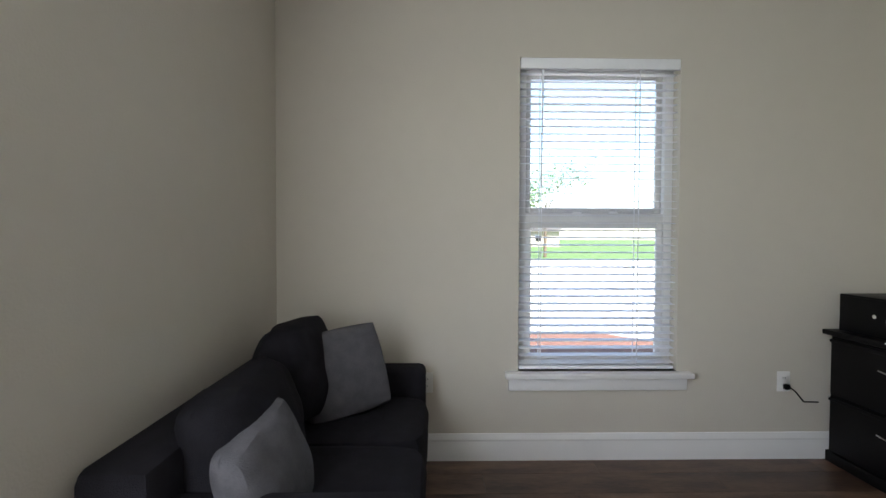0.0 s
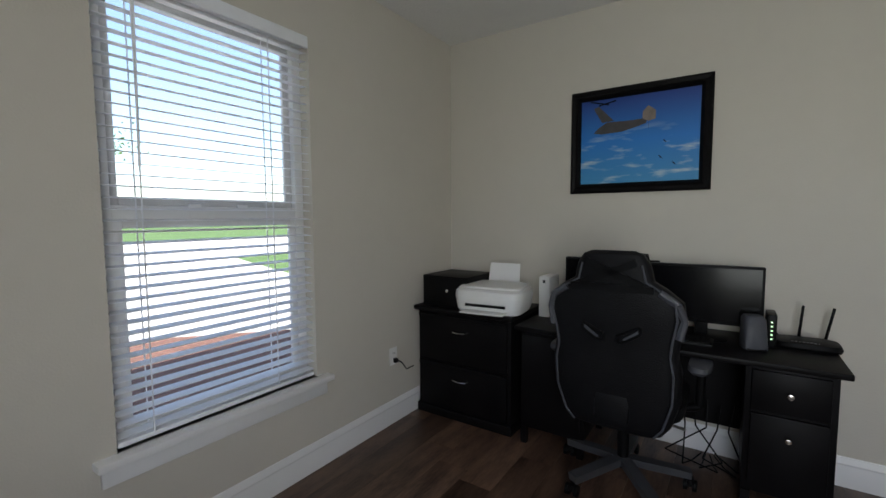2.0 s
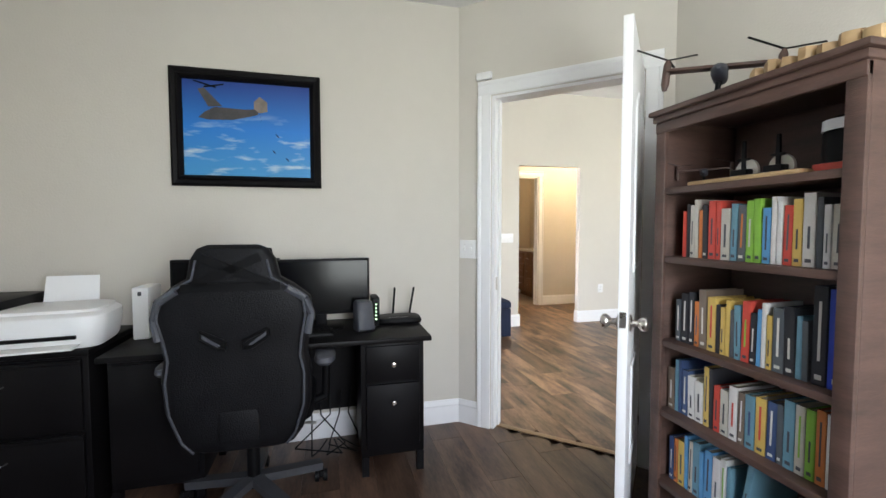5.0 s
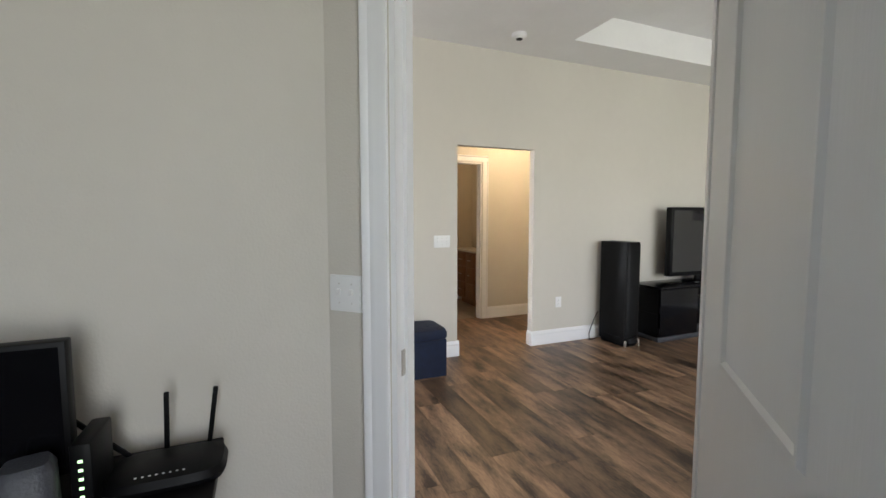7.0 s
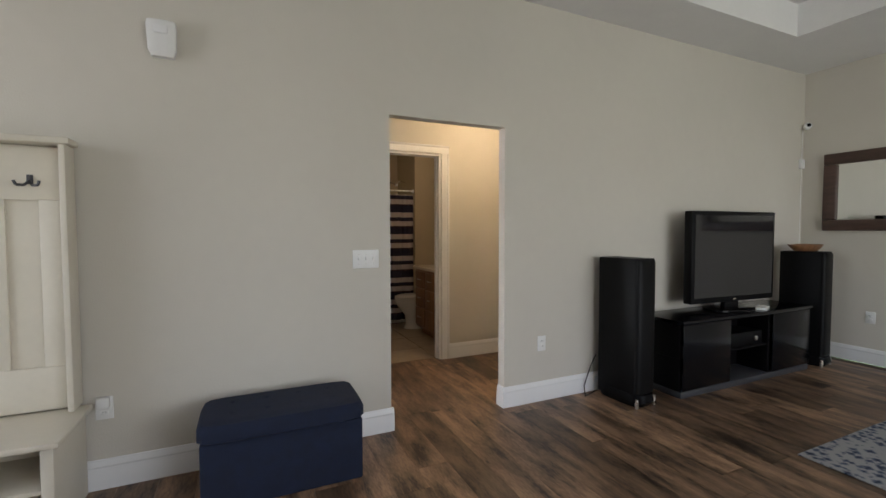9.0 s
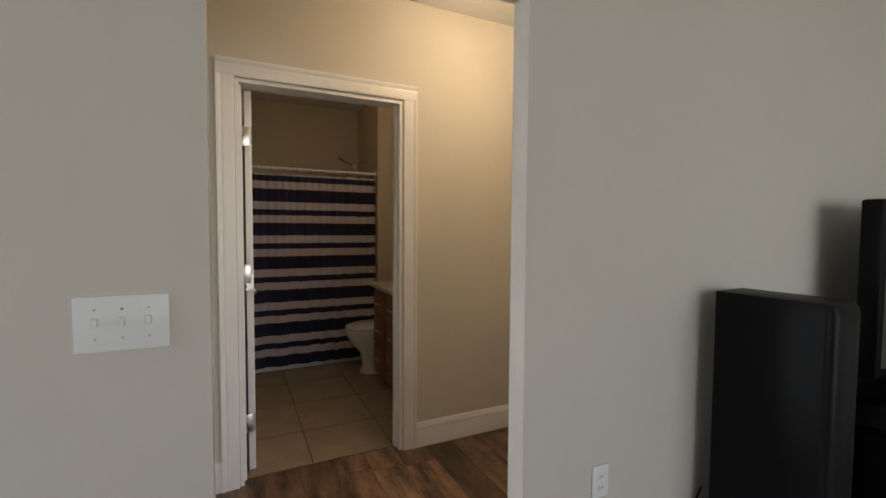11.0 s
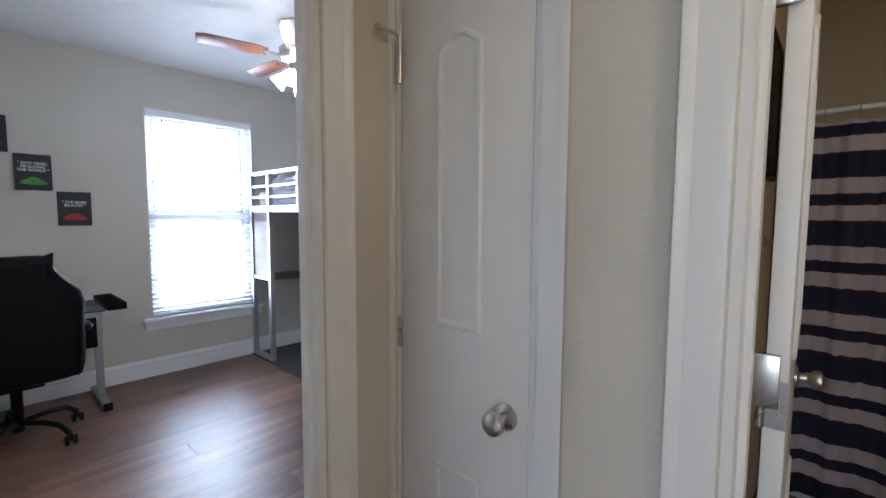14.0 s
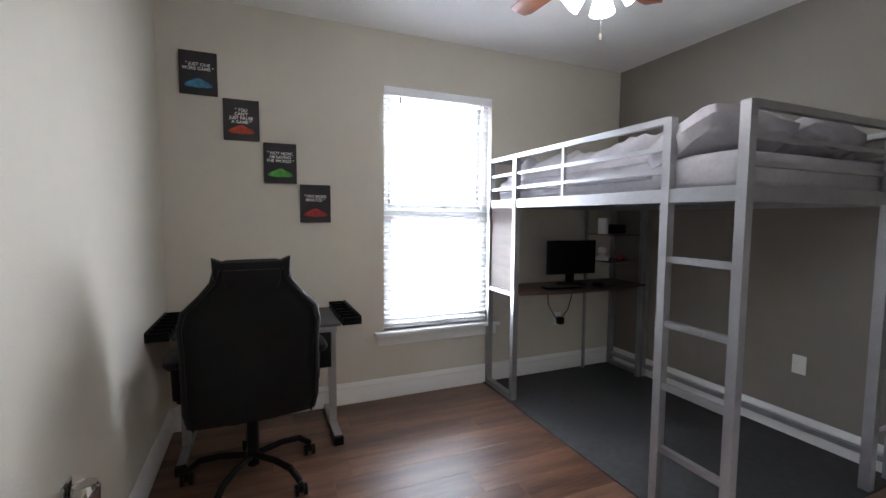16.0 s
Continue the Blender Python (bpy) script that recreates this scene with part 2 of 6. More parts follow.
def picture_mat():
    m = mat("sky_painting", (0.02, 0.17, 0.55), 0.5, var=0.3)
    n, l = m.node_tree.nodes, m.node_tree.links
    b = n["Principled BSDF"]
    tc = n.new("ShaderNodeTexCoord")
    sep = n.new("ShaderNodeSeparateXYZ")
    l.new(tc.outputs["Object"], sep.inputs[0])
    mr = n.new("ShaderNodeMapRange")
    mr.inputs["From Min"].default_value, mr.inputs["From Max"].default_value = 0.05, 0.58
    l.new(sep.outputs[2], mr.inputs["Value"])
    rp = n.new("ShaderNodeValToRGB")
    e = rp.color_ramp.elements
    e[0].color, e[1].color = (0.05, 0.28, 0.55, 1), (0.008, 0.035, 0.22, 1)
    k = e.new(0.5)
    k.color = (0.012, 0.19, 0.6, 1)
    l.new(mr.outputs[0], rp.inputs[0])
    mp = n.new("ShaderNodeMapping")
    mp.inputs["Scale"].default_value = (3.5, 1, 16)
    l.new(tc.outputs["Object"], mp.inputs["Vector"])
    no = n.new("ShaderNodeTexNoise")
    no.inputs["Scale"].default_value = 1.4
    no.inputs["Detail"].default_value = 5
    l.new(mp.outputs[0], no.inputs["Vector"])
    cl = n.new("ShaderNodeMapRange")
    cl.inputs["From Min"].default_value, cl.inputs["From Max"].default_value = 0.54, 0.7
    l.new(no.outputs["Fac"], cl.inputs["Value"])
    lowr = n.new("ShaderNodeMapRange")
    lowr.inputs["From Min"].default_value, lowr.inputs["From Max"].default_value = 0.42, 0.25
    l.new(sep.outputs[2], lowr.inputs["Value"])
    mu = n.new("ShaderNodeMath")
    mu.operation = 'MULTIPLY'
    l.new(cl.outputs[0], mu.inputs[0])
    l.new(lowr.outputs[0], mu.inputs[1])
    mx = n.new("ShaderNodeMix")
    mx.data_type = 'RGBA'
    l.new(mu.outputs[0], mx.inputs["Factor"])
    l.new(rp.outputs[0], mx.inputs["A"])
    mx.inputs["B"].default_value = (0.5, 0.62, 0.68, 1)
    l.new(mx.outputs["Result"], b.inputs["Base Color"])
    return m


def rug_mat():
    m = mat("worn_blue_rug", (0.1, 0.13, 0.19), 0.95, bump=0.8, bscale=200)
    n, l = m.node_tree.nodes, m.node_tree.links
    tc = n.new("ShaderNodeTexCoord")
    v = n.new("ShaderNodeTexVoronoi")
    v.inputs["Scale"].default_value = 20
    v.distance = 'MANHATTAN'
    l.new(tc.outputs["Object"], v.inputs["Vector"])
    w = n.new("ShaderNodeTexNoise")
    w.inputs["Scale"].default_value = 45
    w.inputs["Detail"].default_value = 6
    l.new(tc.outputs["Object"], w.inputs["Vector"])
    ad = n.new("ShaderNodeMath")
    ad.operation = 'ADD'
    l.new(v.outputs["Distance"], ad.inputs[0])
    l.new(w.outputs["Fac"], ad.inputs[1])
    rp = n.new("ShaderNodeValToRGB")
    e = rp.color_ramp.elements
    e[0].position, e[0].color = 0.46, (0.022, 0.032, 0.07, 1)
    e[1].position, e[1].color = 0.8, (0.33, 0.33, 0.34, 1)
    k = e.new(0.6)
    k.color = (0.09, 0.115, 0.17, 1)
    sc = n.new("ShaderNodeMath")
    sc.operation = 'MULTIPLY'
    sc.inputs[1].default_value = 0.62
    l.new(ad.outputs[0], sc.inputs[0])
    l.new(sc.outputs[0], rp.inputs[0])
    l.new(rp.outputs[0], n["Principled BSDF"].inputs["Base Color"])
    return m


# ---- building blocks ----
def box(bm, x0, x1, y0, y1, z0, z1, bevel=0.0, seg=2):
    vs = [bm.verts.new((x, y, z)) for x in (x0, x1) for y in (y0, y1) for z in (z0, z1)]
    fs = [bm.faces.new([vs[i] for i in f]) for f in ((0, 1, 3, 2), (4, 6, 7, 5), (0, 4, 5, 1), (2, 3, 7, 6), (0, 2, 6, 4), (1, 5, 7, 3))]
    if bevel:
        es = list({e for f in fs for e in f.edges})
        bmesh.ops.bevel(bm, geom=es, offset=bevel, segments=seg, affect='EDGES', profile=0.5)
    return bm


def rod(bm, p0, p1, r0, r1=None, seg=12):
    """A tapered round bar between two points."""
    r1 = r0 if r1 is None else r1
    p0, p1 = Vector(p0), Vector(p1)
    d = (p1 - p0).normalized()
    a = d.orthogonal().normalized()
    b = d.cross(a)
    rings = []
    for p, r in ((p0, r0), (p1, r1)):
        rings.append([bm.verts.new(p + (a * math.cos(2 * math.pi * i / seg) + b * math.sin(2 * math.pi * i / seg)) * r) for i in range(seg)])
    for i in range(seg):
        j = (i + 1) % seg
        bm.faces.new((rings[0][i], rings[0][j], rings[1][j], rings[1][i]))
    bm.faces.new(rings[0][::-1])
    bm.faces.new(rings[1])
    return bm


def wire(bm, pts, r, seg=8):
    for a, b in zip(pts, pts[1:]):
        rod(bm, a, b, r, r, seg)
    return bm


def bar(bm, p0, p1, w, h):
    """A square bar between two points."""
    p0, p1 = Vector(p0), Vector(p1)
    d = (p1 - p0).normalized()
    up = Vector((0, 0, 1)) if abs(d.z) < 0.9 else Vector((0, 1, 0))
    s = d.cross(up).normalized() * (w / 2)
    u = s.cross(d).normalized() * (h / 2)
    q = [[bm.verts.new(p + i * s + j * u) for i, j in ((-1, -1), (1, -1), (1, 1), (-1, 1))] for p in (p0, p1)]
    for i in range(4):
        bm.faces.new((q[0][i], q[0][(i + 1) % 4], q[1][(i + 1) % 4], q[1][i]))
    bm.faces.new(q[0][::-1])
    bm.faces.new(q[1])
    return bm


def lathe(bm, prof, seg=24, m=Matrix()):
    """A turned shape from (radius, height) pairs."""
    rings = [[bm.verts.new(m @ Vector((r * math.cos(2 * math.pi * i / seg), r * math.sin(2 * math.pi * i / seg), z))) for i in range(seg)] for r, z in prof]
    for a, b in zip(rings, rings[1:]):
        for i in range(seg):
            bm.faces.new((a[i], a[(i + 1) % seg], b[(i + 1) % seg], b[i]))
    bm.faces.new(rings[0][::-1])
    bm.faces.new(rings[-1])
    return bm


def loft(bm, rows, seg=24, power=3.0, m=Matrix(), noisy=0.0):
    """Rounded sections along z: rows of (z, half width, half depth, x offset, y offset)."""
    rings = []
    for z, hw, hd, ox, oy in rows:
        ring = []
        for i in range(seg):
            a = 2 * math.pi * i / seg
            c, s = math.cos(a), math.sin(a)
            k = (abs(c) ** power + abs(s) ** power) ** (-1 / power)
            v = Vector((ox + hw * c * k, oy + hd * s * k, z))
            if noisy:
                v += noise.noise_vector(v * 7) * noisy
            ring.append(bm.verts.new(m @ v))
        rings.append(ring)
    for a, b in zip(rings, rings[1:]):
        for i in range(seg):
            bm.faces.new((a[i], a[(i + 1) % seg], b[(i + 1) % seg], b[i]))
    bm.faces.new(rings[0][::-1])
    bm.faces.new(rings[-1])
    return bm


def cushion(bm, w, h, t, m=Matrix(), n=14, edge=0.12, wrinkle=0.006, seed=0.0):
    """A stuffed cushion in the xz plane, thickest at its middle."""
    grids = []
    for s in (-1, 1):
        g = []
        for i in range(n + 1):
            row = []
            for j in range(n + 1):
                u, v = 2 * i / n - 1, 2 * j / n - 1
                f = ((1 - abs(u) ** 2.6) * (1 - abs(v) ** 2.6)) ** 0.42
                pull = 1 - 0.06 * (u * u + v * v) * (1 - f)
                p = Vector((u * w / 2 * pull, s * (t / 2) * f, v * h / 2 * pull))
                if 0 < i < n and 0 < j < n:
                    p += noise.noise_vector(p * 9 + Vector((seed, s, 0))) * wrinkle
                row.append(p)
            g.append(row)
        grids.append(g)
    ids = {}

    def vert(s, i, j):
        rim = i in (0, n) or j in (0, n)
        key = (0 if rim else s, i, j)
        if key not in ids:
            ids[key] = bm.verts.new(m @ grids[s][i][j])
        return ids[key]
    for s in (0, 1):
        for i in range(n):
            for j in range(n):
                q = [vert(s, i, j), vert(s, i + 1, j), vert(s, i + 1, j + 1), vert(s, i, j + 1)]
                bm.faces.new(q if s == 0 else q[::-1])
    return bm


def prism(bm, pts, axis, a, b, bevel=0.0):
    """A flat outline of 2D points pushed along an axis ('x', 'y' or 'z') from a to b."""
    def at(p, q):
        return {'x': (q, p[0], p[1]), 'y': (p[0], q, p[1]), 'z': (p[0], p[1], q)}[axis]
    v0 = [bm.verts.new(at(p, a)) for p in pts]
    v1 = [bm.verts.new(at(p, b)) for p in pts]
    k = len(pts)
    fs = [bm.faces.new(v0[::-1]), bm.faces.new(v1)]
    for i in range(k):
        fs.append(bm.faces.new((v0[i], v0[(i + 1) % k], v1[(i + 1) % k], v1[i])))
    if bevel:
        es = [e for f in fs[:2] for e in f.edges]
        bmesh.ops.bevel(bm, geom=es, offset=bevel, segments=2, affect='EDGES', profile=0.5)
    return bm


def ring(bm, pts, y, w, h):
    """A raised moulding along a closed outline in the xz plane, standing h out of the plane y."""
    k = len(pts)
    c = Vector((sum(p[0] for p in pts) / k, sum(p[1] for p in pts) / k))

    def inset(d):
        out = []
        for i in range(k):
            p0, p, p1 = (Vector(pts[(i + q) % k]) for q in (-1, 0, 1))
            n0 = Vector((-(p - p0).y, (p - p0).x)).normalized()
            n1 = Vector((-(p1 - p).y, (p1 - p).x)).normalized()
            nn = (n0 + n1)
            nn = nn / max(0.4, nn.length_squared / 2)
            if nn.dot(c - p) < 0:
                nn = -nn
            out.append(p + nn * d)
        return out
    loops = []
    for d, o in ((0, 0), (w * 0.3, h), (w * 0.7, h), (w, -abs(h) * 0 + 0)):
        loops.append([bm.verts.new((p.x, y + o, p.y)) for p in inset(d)])
    for a, b in zip(loops, loops[1:]):
        for i in range(k):
            bm.faces.new((a[i], a[(i + 1) % k], b[(i + 1) % k], b[i]))
    return bm


def mesh_of(bm, name, material, smooth=None):
    bmesh.ops.recalc_face_normals(bm, faces=bm.faces[:])
    me = bpy.data.meshes.new(name)
    bm.to_mesh(me)
    bm.free()
    me.materials.append(material)
    lim = radians(40) if smooth is None else radians(smooth)
    me.polygons.foreach_set("use_smooth", [True] * len(me.polygons))
    me.set_sharp_from_angle(angle=lim)
    return me


def part(name, bm, material, parent, label="", m=None):
    """One mesh object under a thing or a part."""
    ob = new(name, mesh_of(bm, name, material))
    ob.parent = parent
    if m is not None:
        ob.matrix_basis = m
    return tagged(ob, label) if label else ob


def thing(name, m, label, category, group="", kind=""):
    """A top-level thing: an Empty at its base."""
    ob = new(name)
    ob.empty_display_size = 0.1
    ob.matrix_basis = m
    return tagged(ob, label, category, group, kind)


def solo(name, bm, material, m, label, category, group="", kind=""):
    ob = new(name, mesh_of(bm, name, material))
    ob.matrix_basis = m
    return tagged(ob, label, category, group, kind)


def B():
    return bmesh.new()


def bx(*a, **k):
    return box(B(), *a, **k)


def struct(name, bm, material, label):
    return solo(name, bm, material, Matrix(), label, name.split("_")[0], kind="structure")

# ---- structure ----
CEIL, LCEIL = 2.62, 2.95


def wall(name, axis, c0, c1, a0, a1, top, holes, material, label):
    """A wall whose thickness spans c0..c1 on an axis and which runs a0..a1; holes: (u0, u1, z0, z1)."""
    bm = B()

    def put(u0, u1, z0, z1):
        if u1 - u0 > 1e-4 and z1 - z0 > 1e-4:
            if axis == 'x':
                box(bm, c0, c1, u0, u1, z0, z1)
            else:
                box(bm, u0, u1, c0, c1, z0, z1)
    u = a0
    for h in sorted(holes):
        put(u, h[0], 0, top)
        put(h[0], h[1], 0, h[2])
        put(h[0], h[1], h[3], top)
        u = h[1]
    put(u, a1, 0, top)
    return struct(name, bm, material, label)


WIN = (0.50, 2.25)
# the middle hole is an added, unseen opening behind the entry fill
wall("wall_north", 'y', 2.65, 2.80, -1.2, 8.64, 3.3, [(0.305, 1.205, *WIN), (3.1, 4.4, 0.6, 2.4), (6.33, 7.20, *WIN)], M_WALL, "beige painted outer wall with window openings")
# the second, smaller hole is invented for the office fill light
wall("wall_west", 'x', -1.16, -1.04, -6.16, 2.65, 3.3, [(-5.3, -1.9, 0.5, 2.4), (-0.2, 0.7, 0.55, 2.15)], M_WALL, "beige painted outer wall")
wall("wall_office_south", 'y', -0.86, -0.74, -1.04, 1.72, 3.3, [], M_WALL, "beige painted partition wall")
wall("wall_office_east", 'x', 2.53, 2.65, 0.11, 2.65, 3.3, [], M_WALL, "beige painted partition wall")
CH = pose(2.53, 0.11, 0, 0, 0, 225)
cham = wall("wall_corner", 'y', 0.0, 0.12, 0.0, 1.2, 3.3, [(0.224, 1.064, 0, 2.05)], M_WALL, "beige painted angled wall with a doorway")
cham.matrix_basis = CH
wall("wall_living_east", 'x', 4.90, 4.98, -6.16, 2.65, 3.3, [(-2.27, -1.41, 0, 2.03)], M_WALL, "pale beige wall with a cased-free hall opening")
wall("wall_hall_east", 'x', 6.18, 6.30, -4.0, -0.62, 3.3, [(-2.34, -1.47, 0, 2.05), (-1.11, -0.635, 0, 2.05)], M_WALL, "beige painted hall wall with two doorways")
wall("wall_bedroom_south", 'y', -0.62, -0.54, 4.98, 8.62, 3.3, [(5.09, 5.943, 0, 2.05)], M_WALL, "beige painted wall with a doorway")
wall("wall_bedroom_east", 'x', 8.5, 8.62, -0.54, 2.65, 3.3, [], M_ACCENT, "dark grey painted accent wall")
wall("wall_living_south", 'y', -6.16, -6.04, -1.04, 4.90, 3.3, [], M_WALL, "pale beige painted wall")
wall("wall_hall_south", 'y', -4.0, -3.9, 4.98, 6.18, 3.3, [], M_WALL, "beige painted hall end wall")
wall("wall_bath_north", 'y', -1.36, -1.28, 6.30, 8.77, 3.3, [], M_BATHWALL, "tan painted bathroom wall")
wall("wall_bath_south", 'y', -3.17, -3.05, 6.30, 8.77, 3.3, [], M_BATHWALL, "tan painted bathroom wall")
wall("wall_bath_wing", 'x', 7.90, 8.65, -3.05, -2.72, 3.3, [], M_BATHWALL, "tan painted wall beside the bath")
wall("wall_bath_east", 'x', 8.65, 8.77, -3.05, -1.36, 3.3, [], M_BATHWALL, "tan painted bathroom wall")
struct("wall_closet", bx(6.9, 7.0, -1.28, -0.62, 0, 3.3), M_WALL, "closet back wall")

bm = prism(B(), [(-1.04, -0.74), (1.70, -0.74), (2.53, 0.11), (2.53, 2.65), (-1.04, 2.65)], 'z', CEIL, CEIL + 0.1)
struct("ceiling_office", bm, M_CEIL, "white textured ceiling")
struct("ceiling_bedroom", bx(4.98, 8.5, -0.54, 2.65, CEIL, CEIL + 0.1), M_CEIL, "white textured ceiling")
struct("ceiling_hall", bx(4.98, 6.18, -3.9, -0.62, CEIL, CEIL + 0.1), M_CEIL, "white textured ceiling")
struct("ceiling_bath", bx(6.30, 8.65, -3.05, -1.36, CEIL, CEIL + 0.1), M_CEIL, "textured bathroom ceiling")
bm = B()
TX0, TX1, TY0, TY1 = 0.6, 4.42, -4.9, -2.35
box(bm, -1.04, 4.90, -6.04, TY0, LCEIL, 3.35)
box(bm, -1.04, 4.90, TY1, 2.65, LCEIL, 3.35)
box(bm, -1.04, TX0, TY0, TY1, LCEIL, 3.35)
box(bm, TX1, 4.90, TY0, TY1, LCEIL, 3.35)
box(bm, -1.04, 4.90, -6.04, 2.65, 3.22, 3.45)
struct("ceiling_living", bm, M_CEIL, "white ceiling with a raised tray")
struct("roof_slab", bx(-1.4, 9.0, -6.4, 3.0, 3.5, 3.6), M_ROOF, "plain roof slab")

BB = [(0, 0), (0.016, 0), (0.016, 0.095), (0.013, 0.105), (0.013, 0.112), (0.016, 0.118), (0.011, 0.135), (0.006, 0.148), (0, 0.15)]


def baseboard(p0, p1, name="baseboard"):
    """White skirting from p0 to p1; it stands out to the left of that direction."""
    d = Vector((p1[0] - p0[0], p1[1] - p0[1]))
    bm = prism(B(), BB, 'x', 0.0, d.length)
    return solo(name, bm, M_TRIM, pose(p0[0], p0[1], 0.0, 0, 0, math.degrees(math.atan2(d.y, d.x))), "white moulded wooden baseboard", "baseboard", kind="structure")


def chpt(s, n=0.0):
    v = CH @ Vector((s, n, 0))
    return (v.x, v.y)


for a, b in [((2.53, 2.65), (-1.04, 2.65)), ((-1.04, 2.65), (-1.04, -0.74)), ((-1.04, -0.74), (1.70, -0.74)), (chpt(1.2), chpt(1.13)),
             ((2.53, 0.11), (2.53, 2.65)), ((4.90, -1.426), (4.90, 2.65)), ((4.90, -6.04), (4.90, -2.254)), ((-1.04, -6.04), (4.90, -6.04)),
             ((4.98, -1.41), (4.898, -1.41)), ((4.898, -2.27), (4.98, -2.27)), ((4.98, -0.62), (4.98, -1.41)), ((4.98, -2.27), (4.98, -3.9)),
             ((6.18, -3.24), (6.18, -2.43)), ((6.18, -1.385), (6.18, -1.18)), ((8.5, 2.65), (4.98, 2.65)), ((4.98, 2.65), (4.98, -0.54)),
             ((8.5, -0.54), (8.5, 2.65)), ((5.96, -0.54), (8.5, -0.54))]:
    # runs are listed so that the room lies to the left
    baseboard(a, b)
baseboard(chpt(0.137), chpt(0.0))
baseboard(chpt(0.0, 0.12)[::1], chpt(0.1, 0.12))


# ---- floors ----
def planks(name, material, rows, label, bed):
    """Vinyl planks along x. rows: (y0, y1, x0, x1)."""
    fl = struct(name, bed, M_JOINT, label)
    for k, (y0, y1, x0, x1) in enumerate(rows):
        x = x0 - random.uniform(0, 1.1)
        while x < x1:
            a, b = max(x, x0), min(x + 1.22, x1)
            if b - a > 0.02:
                w, d = b - a - 0.0015, y1 - y0 - 0.0015
                pm = B()
                box(pm, -w / 2, w / 2, -d / 2, d / 2, -0.006, 0)
                me = bpy.data.meshes.new("plank")
                pm.to_mesh(me)
                pm.free()
                me.materials.append(material)
                ob = new("plank", me)
                ob.parent = fl
                ob.location = ((a + b) / 2, (y0 + y1) / 2, 0)
            x += 1.22


def rows_of(y0, y1, xs, w=0.18):
    out, y = [], y0
    while y < y1 - 0.01:
        e = min(y + w, y1)
        x0, x1 = xs((y + e) / 2)
        out.append((y, e, x0, x1))
        y = e
    return out


# ---- windows ----


def window(name, x0, x1, tilt):
    """A white single-hung window with sill and apron, in the north wall."""
    z0, z1 = WIN
    w = thing(name, pose((x0 + x1) / 2, 2.65, z0), "white vinyl single-hung window with a wooden sill", "window", kind="structure")
    hw, h = (x1 - x0) / 2, z1 - z0
    bm = B()
    for x0, x1, z0, z1 in ((-hw, -hw + 0.05, 0, h), (hw - 0.05, hw, 0, h), (-hw + 0.05, hw - 0.05, 0, 0.05), (-hw + 0.05, hw - 0.05, h - 0.05, h)):
        box(bm, x0, x1, 0.07, 0.13, z0, z1, 0.004)
    part("window_frame", bm, M_TRIM, w)
    mid = h * 0.49
    bm = B()
    box(bm, -hw + 0.041, hw - 0.041, 0.075, 0.115, mid - 0.02, mid + 0.035, 0.004)
    box(bm, -0.13, -0.08, 0.06, 0.075, mid + 0.03, mid + 0.045, 0.003)
    box(bm, 0.08, 0.13, 0.06, 0.075, mid + 0.03, mid + 0.045, 0.003)
    part("meeting_rail", bm, M_TRIM, w)
    for a, b in ((0.051, mid - 0.021), (mid + 0.036, h - 0.041)):
        g = part("pane", bx(-hw + 0.041, hw - 0.041, 0.098, 0.102, a, b), M_GLASS, w)
        g.visible_shadow = False
    bm = bx(-hw - 0.075, hw + 0.075, -0.055, 0.069, -0.03, 0.0, 0.005)
    part("window_sill", bm, M_TRIM, w)
    part("apron", bx(-hw - 0.055, hw + 0.055, -0.018, -0.001, -0.105, -0.031, 0.004), M_TRIM, w)
    # upper and lower sash rails and stiles
    bm = B()
    for z0, z1 in ((0.051, mid - 0.021), (mid + 0.036, h - 0.051)):
        yf = 0.078 if z0 < 0.1 else 0.104
        for x0, x1 in ((-hw + 0.051, -hw + 0.085), (hw - 0.085, hw - 0.051)):
            box(bm, x0, x1, yf, yf + 0.02, z0, z1, 0.003)
        box(bm, -hw + 0.086, hw - 0.086, yf, yf + 0.02, z0, z0 + 0.03, 0.003)
        box(bm, -hw + 0.086, hw - 0.086, yf, yf + 0.02, z1 - 0.03, z1, 0.003)
    part("sash", bm, M_TRIM, w)
    # blind hung inside the opening
    bl = thing("window_blind", pose(w.location.x, 2.65, WIN[0]), "white slatted window blind hanging lowered", "blind", "window blinds")
    part("valance", bx(-hw + 0.004, hw - 0.004, -0.006, 0.012, h - 0.062, h - 0.002, 0.005), M_BLIND, bl)
    part("headrail", bx(-hw + 0.006, hw - 0.006, 0.013, 0.056, h - 0.05, h - 0.004, 0.003), M_BLIND, bl)
    n = 40
    sm = B()
    box(sm, -hw + 0.008, hw - 0.008, -0.024, 0.024, -0.0014, 0.0014)
    sme = mesh_of(sm, "slat", M_BLIND)
    for i in range(n):
        z = 0.045 + (h - 0.125) * i / (n - 1)
        s = new("slat", sme)
        s.parent = bl
        s.matrix_basis = pose(0, 0.034, z, tilt + random.uniform(-1.5, 1.5), 0, 0)
    part("bottom_rail", bx(-hw + 0.008, hw - 0.008, 0.012, 0.056, 0.008, 0.027, 0.003), M_BLIND, bl)
    for dx in (-hw * 0.72, hw * 0.5):
        for y in (0.007, 0.060):
            part("ladder_cord", bx(dx - 0.0025, dx + 0.0025, y, y + 0.002, 0.02, h - 0.06), M_BLIND, bl)
    part("wand", rod(B(), (-hw * 0.72, -0.012, h - 0.07), (-hw * 0.74, -0.014, h - 0.72), 0.0045), M_PLASTIC if name == "window_2" else M_BLIND, bl)
    return w


window("window_1", 0.305, 1.205, 6)
window("window_2", 6.33, 7.20, 9)


